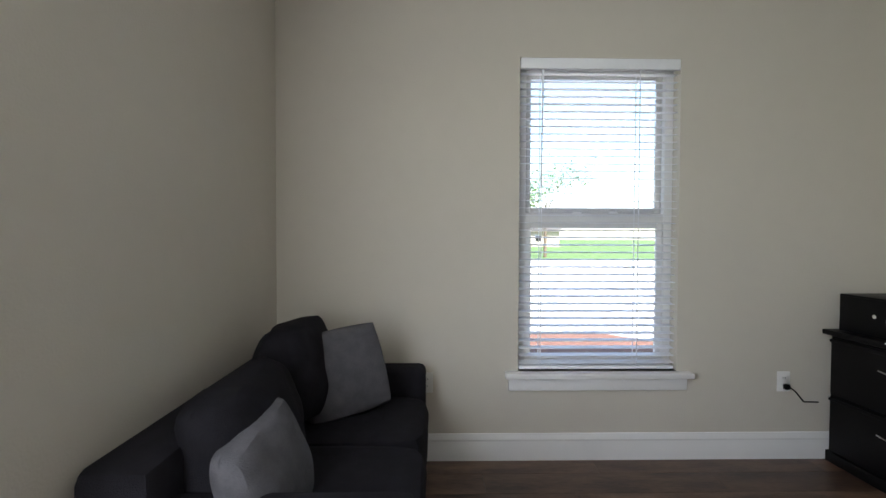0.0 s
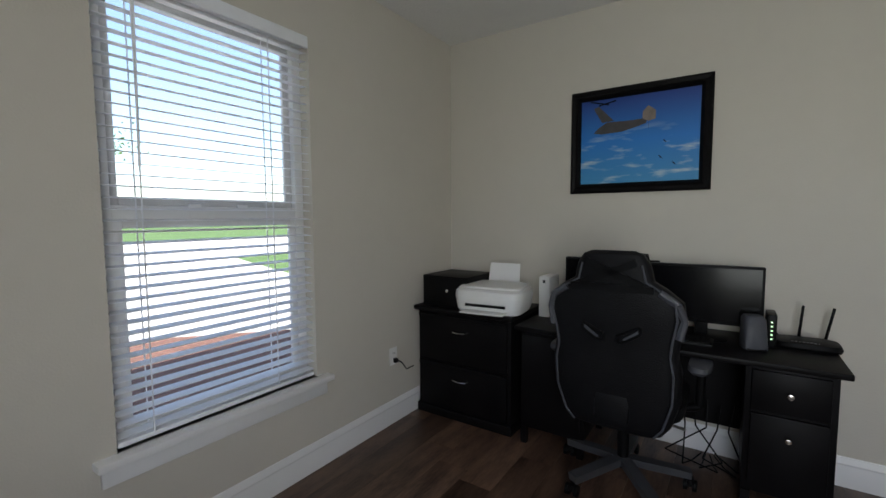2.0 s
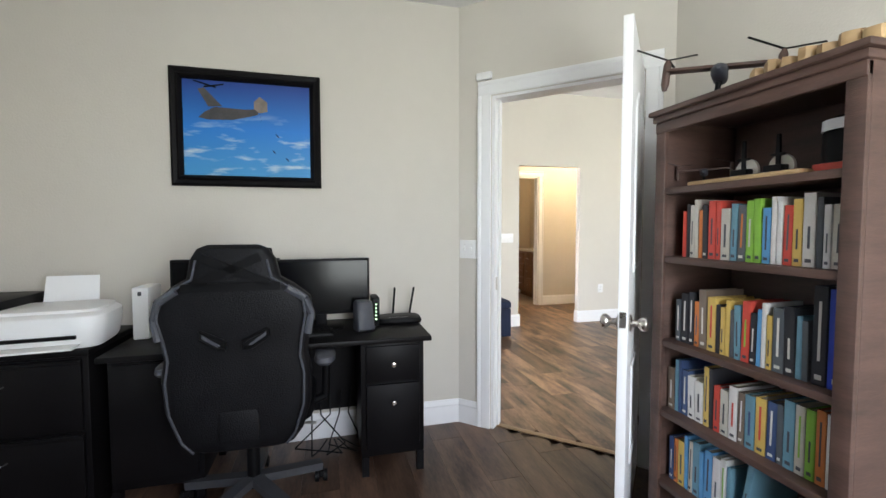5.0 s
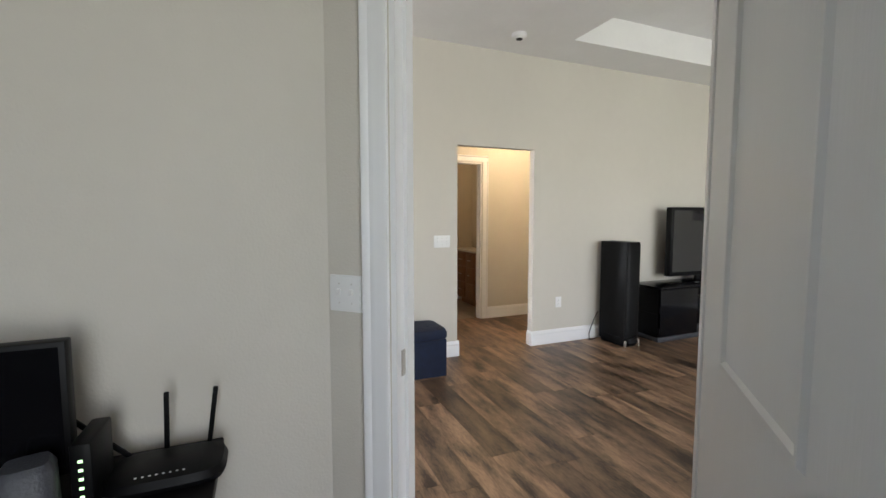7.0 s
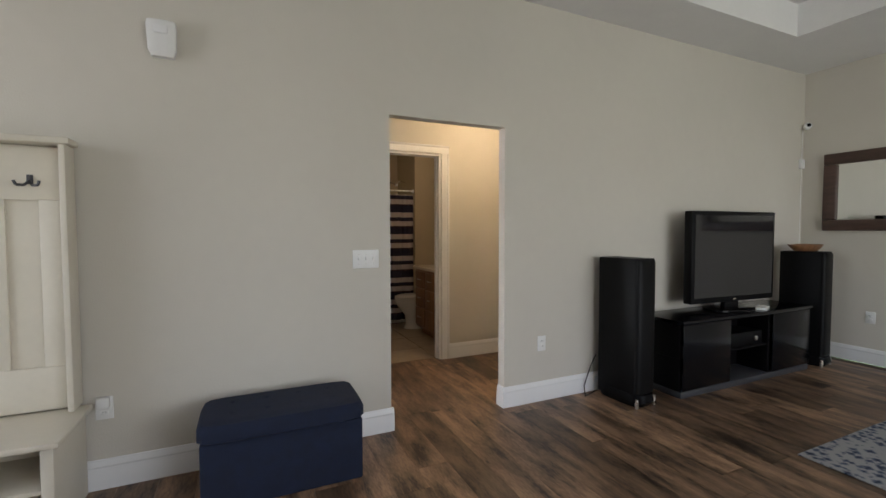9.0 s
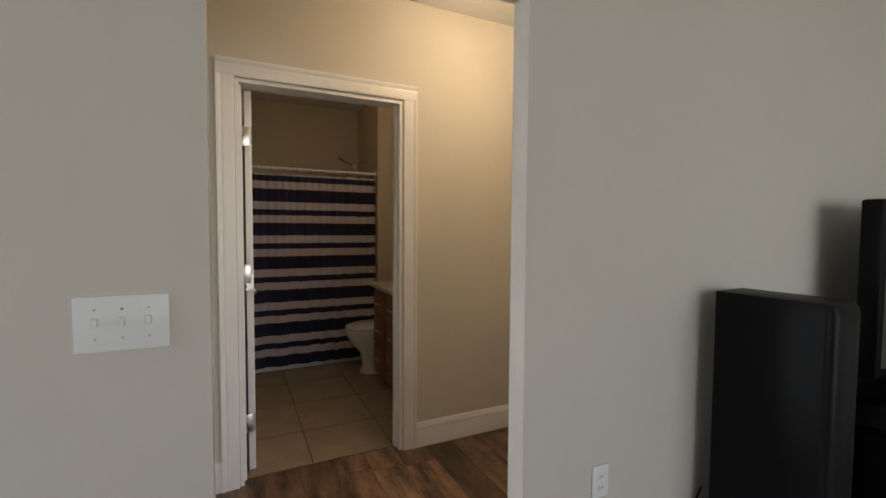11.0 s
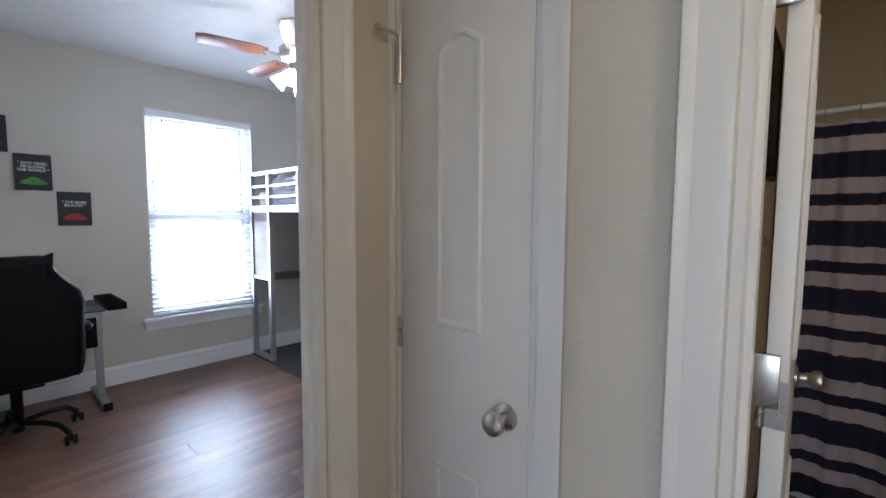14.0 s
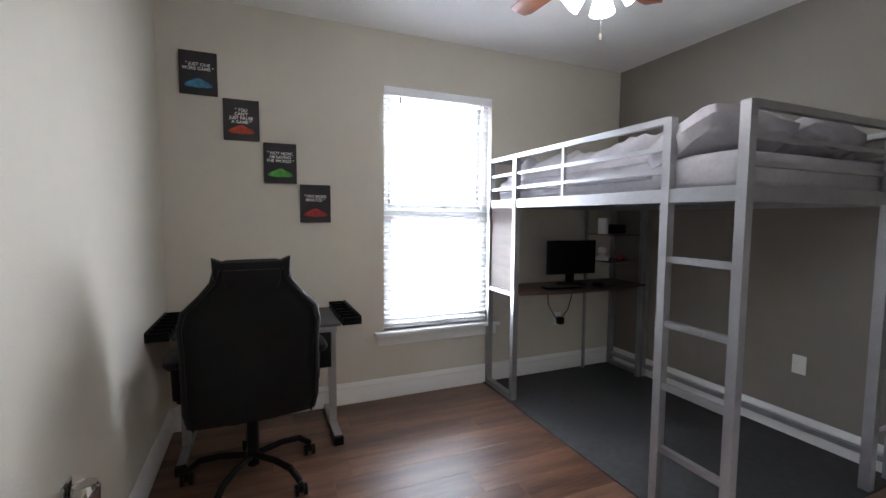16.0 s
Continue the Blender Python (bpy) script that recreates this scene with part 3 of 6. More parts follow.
# ---- doors ----
def door_panels(bm, w, h, y, out):
    """Two raised panels, the upper one with an arched top."""
    m = 0.115 if w > 0.6 else 0.085
    zl, zm0, zm1, zt = 0.22, 0.745, 0.985, h - 0.17
    low = [(m, zl), (w - m, zl), (w - m, zm0), (m, zm0)]
    ah = 0.1 if w > 0.6 else 0.045
    arc = [(m, zm1), (w - m, zm1), (w - m, zt - ah)]
    for i in range(1, 10):
        u = i / 10
        arc.append((w - m - (w - 2 * m) * u, zt - ah + ah * math.sin(math.pi * u)))
    arc.append((m, zt - ah))
    for pts in (low, arc):
        ring(bm, pts, y, 0.03, -out * 0.006)
        k = len(pts)
        cx, cz = sum(p[0] for p in pts) / k, sum(p[1] for p in pts) / k
        hw = (w - 2 * m)
        inner = [(cx + (p[0] - cx) * (1 - 0.11 / hw), cz + (p[1] - cz) * (1 - 0.11 / (max(q[1] for q in pts) - min(q[1] for q in pts)))) for p in pts]
        ring(bm, inner, y, 0.02, out * 0.007)


def knob_parts(parent, x, y, z, out, material=M_STEEL, lever=False):
    rot = Matrix.Translation((x, y, z)) @ Matrix.Rotation(radians(90 if out < 0 else -90), 4, 'X')
    bm = lathe(B(), [(0.033, 0), (0.033, 0.006), (0.014, 0.012), (0.012, 0.03), (0.022, 0.038), (0.029, 0.05), (0.027, 0.062), (0.012, 0.07)], 20, rot)
    part("door_knob", bm, material, parent, "brushed nickel round knob")


def door_leaf(name, m, w, label, h=2.03, hinges="front", knob=True, swing=-1, kz=0.89):
    """A panelled leaf hinged at local x = 0, lying along +x; front is -y."""
    d = thing(name, m, label, "door", "white panelled doors", "structure")
    part("leaf", bx(0.002, w, -0.0175, 0.0175, 0.008, h, 0.002), M_DOOR, d)
    bm = B()
    door_panels(bm, w, h, -0.0175, -1)
    door_panels(bm, w, h, 0.0175, 1)
    part("panel_moulding", bm, M_DOOR, d)
    if knob:
        knob_parts(d, w - 0.06, -0.0175, kz, -1)
        knob_parts(d, w - 0.06, 0.0175, kz, 1)
        part("latch_plate", bx(w - 0.001, w + 0.0015, -0.012, 0.012, kz - 0.01, kz + 0.05), M_STEEL, d)
    for z in (0.27, 1.03, 1.8):
        bm = rod(B(), (-0.003, swing * 0.021, z - 0.045), (-0.003, swing * 0.021, z + 0.045), 0.007)
        box(bm, -0.0005, 0.0018, -0.0172, 0.0172, z - 0.045, z + 0.045)
        part("hinge", bm, M_STEEL, d)
    return d


def casing(m, w, h, depth, name, sides=(True, True), cw=0.085):
    """Jambs and moulded casing of a doorway; local x 0..w, y 0 is the front face, y depth the back face."""
    c = thing(name, m, "white moulded door casing and jamb", "door frame", kind="structure")
    for a, b, n in ((-0.0, 0.018, "jamb"), (w - 0.018, w, "jamb")):
        part(n, bx(a, b, 0.002, depth - 0.002, 0, h - 0.018), M_TRIM, c)
    part("head_jamb", bx(0, w, 0.002, depth - 0.002, h - 0.018, h - 0.001), M_TRIM, c)
    part("door_stop", bx(0.018, 0.03, depth * 0.42, depth * 0.42 + 0.035, 0, h - 0.018), M_TRIM, c)
    part("door_stop", bx(w - 0.03, w - 0.018, depth * 0.42, depth * 0.42 + 0.035, 0, h - 0.018), M_TRIM, c)
    for on, y, s in ((sides[0], 0.0, -1), (sides[1], depth, 1)):
        if not on:
            continue
        prof = [(0.004, 0), (0.004, 0.012), (0.012, 0.015), (0.03, 0.012), (0.045, 0.016), (0.062, 0.014), (0.074, 0.022), (cw, 0.022), (cw, 0)]
        for k in (0, 1):
            bm = prism(B(), [((-u if k == 0 else w + u), y + s * v) for u, v in prof], 'z', 0, h + 0.004)
            part("casing", bm, M_TRIM, c)
        bm = prism(B(), [(y + s * v, h + u) for u, v in prof], 'x', -cw, w + cw)
        part("head_casing", bm, M_TRIM, c)
    return c


# office doorway in the angled wall; its leaf stands open into the office
casing(CH @ pose(0.224, 0, 0), 0.84, 2.05, 0.12, "door_frame_office")
hx = CH @ Vector((1.064, 0, 0))
door_leaf("door_office", pose(hx.x + 0.005, hx.y + 0.02, 0, 0, 0, 137), 0.70, "white two-panel wooden door standing open", swing=1)
bm = bx(0.02, 0.82, 0.045, 0.085, 0, 0.008, 0.003)
struct("threshold", bm, mat("tan_threshold", (0.3, 0.2, 0.11), 0.5), "tan wooden threshold strip").matrix_basis = CH @ pose(0.224, 0, 0)
sp = solo("strike_plate", bx(-0.002, 0.002, 0.03, 0.06, 0.87, 0.95), M_STEEL, CH @ pose(0.224 + 0.0195, 0, 0), "small steel strike plate on the jamb", "strike plate")
# hall doors
casing(pose(6.18, -1.47, 0, 0, 0, -90), 0.87, 2.05, 0.12, "door_frame_bath")
bath_door = door_leaf("door_bath", pose(6.312, -1.53, 0, 0, 0, 2.0), 0.76, "white two-panel bathroom door standing open", swing=1)
for z in (0.27, 1.075, 1.79):
    part("hinge_plate", bx(-0.0135, -0.0005, -0.005, 0.041, z - 0.05, z + 0.05, 0.002), M_STEEL, bath_door, "brushed nickel butt hinge")
casing(pose(6.18, -0.635, 0, 0, 0, -90), 0.475, 2.05, 0.12, "door_frame_closet", (True, False), 0.058)
door_leaf("door_closet", pose(6.20, -0.655, 0, 0, 0, -90), 0.435, "white two-panel closet door, shut", swing=-1)
bm = B()
rod(bm, (6.168, -0.665, 1.745), (6.168, -0.665, 1.875), 0.007)
wire(bm, [(6.168, -0.665, 1.868), (6.15, -0.66, 1.88), (6.11, -0.65, 1.884)], 0.005)
rod(bm, (6.11, -0.65, 1.884), (6.098, -0.647, 1.885), 0.009)
solo("hinge_door_stop", bm, M_STEEL, Matrix(), "brushed nickel hinge pin door stop", "door stop")
casing(pose(5.09, -0.62, 0), 0.853, 2.05, 0.08, "door_frame_bedroom", (True, False))
bdoor = door_leaf("door_bedroom", pose(5.115, -0.515, 0, 0, 0, 91.5), 0.80, "white two-panel bedroom door standing open", swing=1, kz=0.94)


# ---- plates and wall fittings ----
def plate(m, kind, label):
    w = {"outlet": 0.075, "switch2": 0.118, "switch3": 0.165, "blank": 0.075}[kind]
    t = thing({"outlet": "wall_outlet", "blank": "wall_plate"}.get(kind, "light_switch"), m, label, "outlet" if kind == "outlet" else "wall plate")
    part("cover", bx(-w / 2, w / 2, -0.007, -0.001, -0.0575, 0.0575, 0.003), M_WHITEPL, t)
    if kind == "outlet":
        for z in (-0.02, 0.02):
            part("socket", bx(-0.017, 0.017, -0.0095, -0.0065, z - 0.014, z + 0.014, 0.002), M_WHITEPL, t)
            for dx in (-0.006, 0.006):
                part("slot", bx(dx - 0.001, dx + 0.001, -0.0102, -0.009, z - 0.005, z + 0.005), M_PLASTIC, t)
    elif kind.startswith("switch"):
        k = int(kind[-1])
        for i in range(k):
            x = (i - (k - 1) / 2) * 0.046
            part("toggle", bx(x - 0.005, x + 0.005, -0.019, -0.0065, -0.004, 0.014, 0.002), M_WHITEPL, t)
            for z in (-0.03, 0.03):
                part("screw", bx(x - 0.002, x + 0.002, -0.0085, -0.0065, z - 0.002, z + 0.002), M_STEEL, t)
    return t


plate(pose(-0.21, 2.65, 0.44), "outlet", "white wall outlet beside the sofa")
plate(pose(1.82, 2.65, 0.44), "outlet", "white wall outlet with a black plug")
bm = wire(B(), [(1.83, 2.63, 0.42), (1.85, 2.6, 0.40), (1.9, 2.6, 0.34), (2.0, 2.62, 0.33)], 0.004)
box(bm, 1.812, 1.838, 2.615, 2.64, 0.40, 0.43, 0.004)
solo("plugged_lead", bm, M_PLASTIC, Matrix(), "black electric lead plugged into the outlet", "lead")
plate(CH @ pose(0.048, 0, 1.12, 0, 0, 180), "switch2", "white double light switch by the doorway").matrix_basis = CH @ pose(0.068, 0, 1.12) @ Matrix.Rotation(0, 4, 'Z')
plate(pose(4.90, -1.25, 1.12, 0, 0, -90), "switch3", "white triple light switch by the hall opening")
plate(pose(4.90, 0.09, 0.41, 0, 0, -90), "outlet", "white wall outlet with a plug-in night light")
solo("night_light", bx(-0.028, 0.028, -0.04, -0.011, -0.005, 0.05, 0.008), M_WHITEPL, pose(4.90, 0.09, 0.42, 0, 0, -90), "white plug-in night light in the outlet", "night light")
plate(pose(4.90, -2.6, 0.44, 0, 0, -90), "outlet", "white wall outlet beside the speaker")
plate(pose(4.30, -6.04, 0.45, 0, 0, 180), "outlet", "white wall outlet below the mirror")
plate(pose(7.87, 2.65, 0.46), "outlet", "white wall outlet under the desk")
plate(pose(8.5, 1.14, 0.455, 0, 0, -90), "blank", "white blank wall plate")
plate(pose(4.98, 0.80, 0.49, 0, 0, -90) @ pose(0, 0, 0, 0, 0, 180), "blank", "white wall plate by the baseboard")


def screw_box(name, m, w, d, h, label, category, material=M_WHITEPL, bevel=0.008):
    return solo(name, bx(-w / 2, w / 2, -d, 0, 0, h, bevel), material, m, label, category)


t = thing("motion_sensor", pose(4.90, -0.205, 2.18, 0, 0, -90), "white motion sensor box on the wall", "sensor")
bm = loft(B(), [(0, 0.05, 0.02, 0, -0.02), (0.03, 0.062, 0.03, 0, -0.03), (0.15, 0.066, 0.038, 0, -0.038), (0.17, 0.062, 0.034, 0, -0.034)], 20, 5)
part("housing", bm, M_WHITEPL, t)
part("lens", bx(-0.03, 0.03, -0.082, -0.074, 0.10, 0.14, 0.003), M_CLOTHNET, t)
screw_box("door_sensor", CH @ pose(0.18, 0, 2.145), 0.1, 0.03, 0.045, "white door alarm contact above the casing", "sensor")
t = thing("smoke_detector", pose(4.5, -1.82, LCEIL), "white round smoke detector on the ceiling", "smoke detector")
part("base", lathe(B(), [(0.065, 0), (0.068, -0.012), (0.06, -0.03), (0.035, -0.042), (0.01, -0.044)], 28), M_WHITEPL, t)
part("vent", lathe(B(), [(0.03, -0.0425), (0.028, -0.047), (0.006, -0.048)], 20), M_PLASTIC, t)
t = thing("thermostat", pose(6.18, -3.165, 1.385, 0, 0, -90), "white wall thermostat with a small grey display", "thermostat")
part("housing", bx(-0.06, 0.06, -0.028, -0.001, 0, 0.115, 0.006), M_WHITEPL, t)
part("display", bx(-0.03, 0.025, -0.0295, -0.0275, 0.05, 0.1), M_DARKMETAL, t)
for i in range(3):
    part("button", bx(-0.03 + i * 0.02, -0.016 + i * 0.02, -0.031, -0.0275, 0.018, 0.026, 0.001), M_CLOTHNET, t)

# ---- office ----


def handle(parent, x, y, z, w=0.1):
    bm = wire(B(), [(x - w / 2, y, z), (x - w / 2 + 0.008, y - 0.02, z - 0.004), (x, y - 0.026, z - 0.008), (x + w / 2 - 0.008, y - 0.02, z - 0.004), (x + w / 2, y, z)], 0.005)
    part("handle", bm, M_CHROME, parent, "curved silver handle")


def panel_front(name, x0, x1, y, z0, z1, parent, m=0.045):
    bm = bx(x0, x1, y - 0.018, y, z0, z1, 0.003)
    ring(bm, [(x0 + m, z0 + m), (x1 - m, z0 + m), (x1 - m, z1 - m), (x0 + m, z1 - m)], y - 0.018, 0.02, 0.007)
    return part(name, bm, M_BLACKWOOD, parent)


# local frames of desk things: x along the wall, -y to the room, base on the floor
DESK = pose(2.515, 1.15, 0, 0, 0, -90)
fc = thing("filing_cabinet", pose(2.515, 2.27, 0, 0, 0, -90), "black wooden two-drawer lateral file cabinet", "cabinet")
part("body", bx(-0.345, 0.345, -0.45, 0, 0.03, 0.715, 0.004), M_BLACKWOOD, fc)
part("plinth", bx(-0.355, 0.355, -0.465, -0.001, 0, 0.06, 0.004), M_BLACKWOOD, fc)
part("top", bx(-0.365, 0.365, -0.49, 0, 0.716, 0.745, 0.006), M_BLACKWOOD, fc)
for a, b in ((0.075, 0.375), (0.39, 0.7)):
    dr = part("drawer", bx(-0.325, 0.325, -0.472, -0.451, a, b, 0.003), M_BLACKWOOD, fc)
    part("drawer_lip", bx(-0.325, 0.325, -0.482, -0.473, b - 0.022, b - 0.004, 0.003), M_BLACKWOOD, dr)
    handle(dr, 0.0, -0.472, (a + b) / 2 + 0.06, 0.11)

desk = thing("office_desk", DESK, "black wooden pedestal desk with drawers", "desk")
HWD = 0.70
part("desktop", bx(-HWD - 0.02, HWD + 0.03, -0.53, 0, 0.688, 0.715, 0.006), M_BLACKWOOD, desk)
for x0, x1 in ((-HWD, -0.33), (0.38, HWD)):
    pd = part("pedestal", bx(x0, x1, -0.47, -0.02, 0.1, 0.687, 0.003), M_BLACKWOOD, desk)
    for lx in (x0 + 0.002, x1 - 0.037):
        for ly in (-0.475, -0.055):
            part("leg", bx(lx, lx + 0.035, ly, ly + 0.035, 0, 0.1), M_BLACKWOOD, pd)
    if x0 > 0:
        for a, b in ((0.15, 0.47), (0.485, 0.665)):
            dr = panel_front("drawer", x0 + 0.025, x1 - 0.025, -0.471, a, b, pd)
            bm = lathe(B(), [(0.006, 0), (0.006, 0.012), (0.014, 0.018), (0.012, 0.025), (0.003, 0.027)], 16, Matrix.Translation(((x0 + x1) / 2, -0.489, b - 0.09)) @ Matrix.Rotation(radians(90), 4, 'X'))
            part("knob", bm, M_STEEL, dr)
    else:
        panel_front("cupboard_door", x0 + 0.02, x1 - 0.02, -0.471, 0.15, 0.665, pd)
part("back_panel", bx(-0.33, 0.38, -0.06, -0.045, 0.2, 0.687), M_BLACKWOOD, desk)
bm = B()
for k in range(5):
    pts = [(2.42 - 0.05 * k % 0.1, 0.80 + 0.06 * k, 0.34), (2.38, 0.82 + 0.05 * k, 0.2), (2.33, 0.75 + 0.09 * ((k * 2) % 5), 0.05), (2.3, 0.7 + 0.08 * k, 0.008), (2.36, 0.78 + 0.05 * k, 0.008), (2.43, 0.86 + 0.02 * k, 0.03)]
    wire(bm, pts, 0.004, 6)
solo("cable_tangle", bm, M_PLASTIC, Matrix(), "black cables hanging under the desk", "cable", kind="stuff")


def monitor(m, w, h, label, neck=0.12):
    t = thing("monitor", m, label, "monitor")
    bz = part("bezel", bx(-w / 2, w / 2, -0.02, 0.02, neck, neck + h, 0.004), M_PLASTIC, t)
    part("screen", bx(-w / 2 + 0.012, w / 2 - 0.012, -0.0225, -0.0205, neck + 0.018, neck + h - 0.012), M_SCREEN, bz)
    part("neck", bx(-0.03, 0.03, -0.005, 0.035, 0.012, neck + 0.08, 0.006), M_PLASTIC, t)
    part("foot", loft(B(), [(0, 0.12, 0.09, 0, -0.01), (0.008, 0.12, 0.09, 0, -0.01), (0.014, 0.1, 0.07, 0, -0.01)], 24, 3), M_PLASTIC, t)
    return t


monitor(pose(2.36, 1.43, 0.715, 0, 0, -90), 0.52, 0.31, "black flat monitor behind the chair", 0.07)
monitor(pose(2.31, 0.96, 0.715, 0, 0, -88), 0.52, 0.30, "black flat monitor on the desk", 0.075)
t = thing("keyboard", pose(2.16, 1.12, 0.715, 0, 0, -90), "black computer keyboard on the desk", "keyboard")
part("case", bx(-0.22, 0.22, -0.07, 0.07, 0, 0.016, 0.004), M_PLASTIC, t)
bm = B()
for i in range(15):
    for j in range(5):
        box(bm, -0.21 + i * 0.028, -0.186 + i * 0.028, -0.06 + j * 0.025, -0.04 + j * 0.025, 0.0155, 0.021)
ks = part("keys", bm, M_PLASTIC, t)
ks["kind"] = "stuff"

sb = thing("safe_box", pose(2.27, 2.42, 0.745, 0, 0, -90), "black steel box with a small key lock", "safe")
part("case", bx(-0.17, 0.17, -0.19, 0.17, 0.001, 0.205, 0.004), M_PLASTIC, sb)
part("door", bx(-0.16, 0.16, -0.194, -0.19, 0.012, 0.195, 0.002), M_PLASTIC, sb)
part("lock", lathe(B(), [(0.011, 0), (0.011, 0.006), (0.006, 0.008)], 16, Matrix.Translation((0.03, -0.194, 0.11)) @ Matrix.Rotation(radians(90), 4, 'X')), M_CHROME, sb)

pr = thing("printer", pose(2.19, 2.10, 0.745, 0, 0, -84), "white inkjet printer with paper in its tray", "printer")
bm = loft(B(), [(0.0, 0.2, 0.15, 0, 0), (0.02, 0.212, 0.16, 0, 0), (0.1, 0.225, 0.17, 0, 0), (0.135, 0.222, 0.165, 0, 0.003), (0.15, 0.205, 0.15, 0, 0.008)], 36, 6)
part("body", bm, M_WHITEPL, pr)
part("lid", loft(B(), [(0.151, 0.2, 0.145, 0, 0.008), (0.162, 0.198, 0.143, 0, 0.008), (0.167, 0.185, 0.13, 0, 0.008)], 36, 6), M_WHITEPL, pr)
part("paper_slot", bx(-0.13, 0.13, -0.176, -0.15, 0.045, 0.06), M_PLASTIC, pr)
part("output_tray", bx(-0.14, 0.14, -0.24, -0.12, 0.012, 0.022, 0.004), M_WHITEPL, pr)
bm = prism(B(), [(-0.11, 0.15), (0.11, 0.15), (0.105, 0.29), (-0.105, 0.29)], 'y', 0.0, 0.004)
part("paper", bm, M_CLOTHNET, pr, "sheets of white paper", pose(0, 0.13, 0, -14, 0, 0))
part("button_panel", bx(-0.2, -0.15, -0.12, -0.05, 0.149, 0.153, 0.001), M_CLOTHNET, pr)

t = thing("modem", pose(2.36, 1.80, 0.715, 0, 0, -90), "white upright cable modem", "modem")
part("case", bx(-0.035, 0.035, -0.09, 0.09, 0.001, 0.255, 0.008), M_WHITEPL, t)
part("logo", bx(-0.008, 0.008, -0.0915, -0.0895, 0.215, 0.235), M_DARKMETAL, t)
t = thing("router", pose(2.36, 0.53, 0.715, 0, 0, -90), "black wireless router with upright antennas", "router")
bm = loft(B(), [(0.0, 0.125, 0.08, 0, 0), (0.012, 0.13, 0.085, 0, 0), (0.03, 0.122, 0.078, 0, 0), (0.036, 0.1, 0.06, 0, 0)], 28, 5)
part("case", bm, M_PLASTIC, t)
for dx, lean in ((-0.10, -40), (-0.02, 3), (0.08, 8)):
    part("antenna", bx(-0.006, 0.006, -0.004, 0.004, 0.0, 0.17, 0.002), M_PLASTIC, t, "", pose(dx, 0.085, 0.02, 8, lean, 0))
for i in range(8):
    part("indicator_light", bx(-0.06 + i * 0.014, -0.055 + i * 0.014, -0.062, -0.058, 0.034, 0.0365), M_CLOTHNET, t)
t = thing("desk_speaker", pose(2.2, 0.74, 0.715, 0, 0, -75), "small black desktop speaker", "speaker")
part("case", loft(B(), [(0, 0.045, 0.05, 0, 0), (0.01, 0.05, 0.055, 0, 0), (0.14, 0.045, 0.045, 0, 0.015), (0.155, 0.035, 0.035, 0, 0.018)], 24, 5), M_GREYLEATHER, t)
part("foot", bx(-0.04, 0.04, -0.055, 0.04, -0.0, 0.012, 0.004), M_PLASTIC, t)
t = thing("docking_station", pose(2.32, 0.67, 0.715, 0, 0, -90), "black network box with small green lights", "network box")
part("case", bx(-0.02, 0.02, -0.07, 0.07, 0.001, 0.16, 0.006), M_PLASTIC, t)
for i in range(5):
    part("indicator_light", bx(-0.004, 0.004, -0.0715, -0.0695, 0.04 + i * 0.02, 0.046 + i * 0.02), M_LED, t)

# painting
pf = thing("framed_painting", pose(2.53, 1.335, 1.485, 0, 0, -90), "dark-framed painting of a tiltrotor in a blue sky", "painting")
W, H = 0.385, 0.63
prof = [(0, 0), (0, 0.02), (0.012, 0.028), (0.03, 0.024), (0.04, 0.03), (0.055, 0.018), (0.06, 0.008), (0.06, 0)]
for i in range(4):
    bm = B()
    L0, L1 = (-W, W) if i % 2 == 0 else (0, H)
    for k, (u, v) in enumerate(prof):
        a, b = L0 + u, L1 - u
        if i % 2 == 0:
            z = u if i == 0 else H - u
            p = ((a, -v - 0.001, z), (b, -v - 0.001, z))
        else:
            x = -W + u if i == 1 else W - u
            p = ((x, -v - 0.001, a), (x, -v - 0.001, b))
        q = [bm.verts.new(c) for c in p]
        if k:
            bm.faces.new((last[0], last[1], q[1], q[0]))
        last = q
    part("frame_rail", bm, M_BLACKWOOD, pf)
cv = part("canvas", bx(-W + 0.055, W - 0.055, -0.008, -0.003, 0.055, H - 0.055), picture_mat(), pf)
M_PLANE = mat("painted_grey", (0.06, 0.055, 0.055), 0.6, var=0.4, scale=14)
part("painted_fuselage", prism(B(), [(-0.25, 0.37), (-0.22, 0.40), (-0.17, 0.43), (-0.02, 0.425), (0.04, 0.43), (0.06, 0.45), (0.05, 0.40), (0.0, 0.385), (-0.08, 0.365), (-0.2, 0.36)], 'y', -0.0095, -0.0082), M_PLANE, cv)
part("painted_wing", prism(B(), [(-0.2, 0.43), (-0.25, 0.52), (-0.22, 0.53), (-0.13, 0.435)], 'y', -0.0105, -0.0096), M_PLANE, cv)
part("painted_engine", prism(B(), [(0.03, 0.43), (0.03, 0.47), (0.06, 0.5), (0.1, 0.47), (0.1, 0.42), (0.06, 0.41)], 'y', -0.0105, -0.0096), mat("painted_tan", (0.22, 0.18, 0.15), 0.6, var=0.3, scale=20), cv)
for a, b in (((-0.27, 0.56), (-0.16, 0.53)), ((-0.22, 0.53), (-0.12, 0.55)), ((0.06, 0.41), (0.065, 0.36))):
    part("painted_blade", prism(B(), [(a[0], a[1]), (b[0], b[1]), (b[0], b[1] + 0.008), (a[0], a[1] + 0.008)], 'y', -0.0105, -0.0096), M_PLASTIC, cv)
for x, z in ((0.15, 0.29), (0.13, 0.2), (0.2, 0.16)):
    part("painted_figure_mark", prism(B(), [(x - 0.012, z + 0.01), (x, z + 0.004), (x + 0.012, z - 0.012), (x, z - 0.006)], 'y', -0.0095, -0.0082), M_PLASTIC, cv)


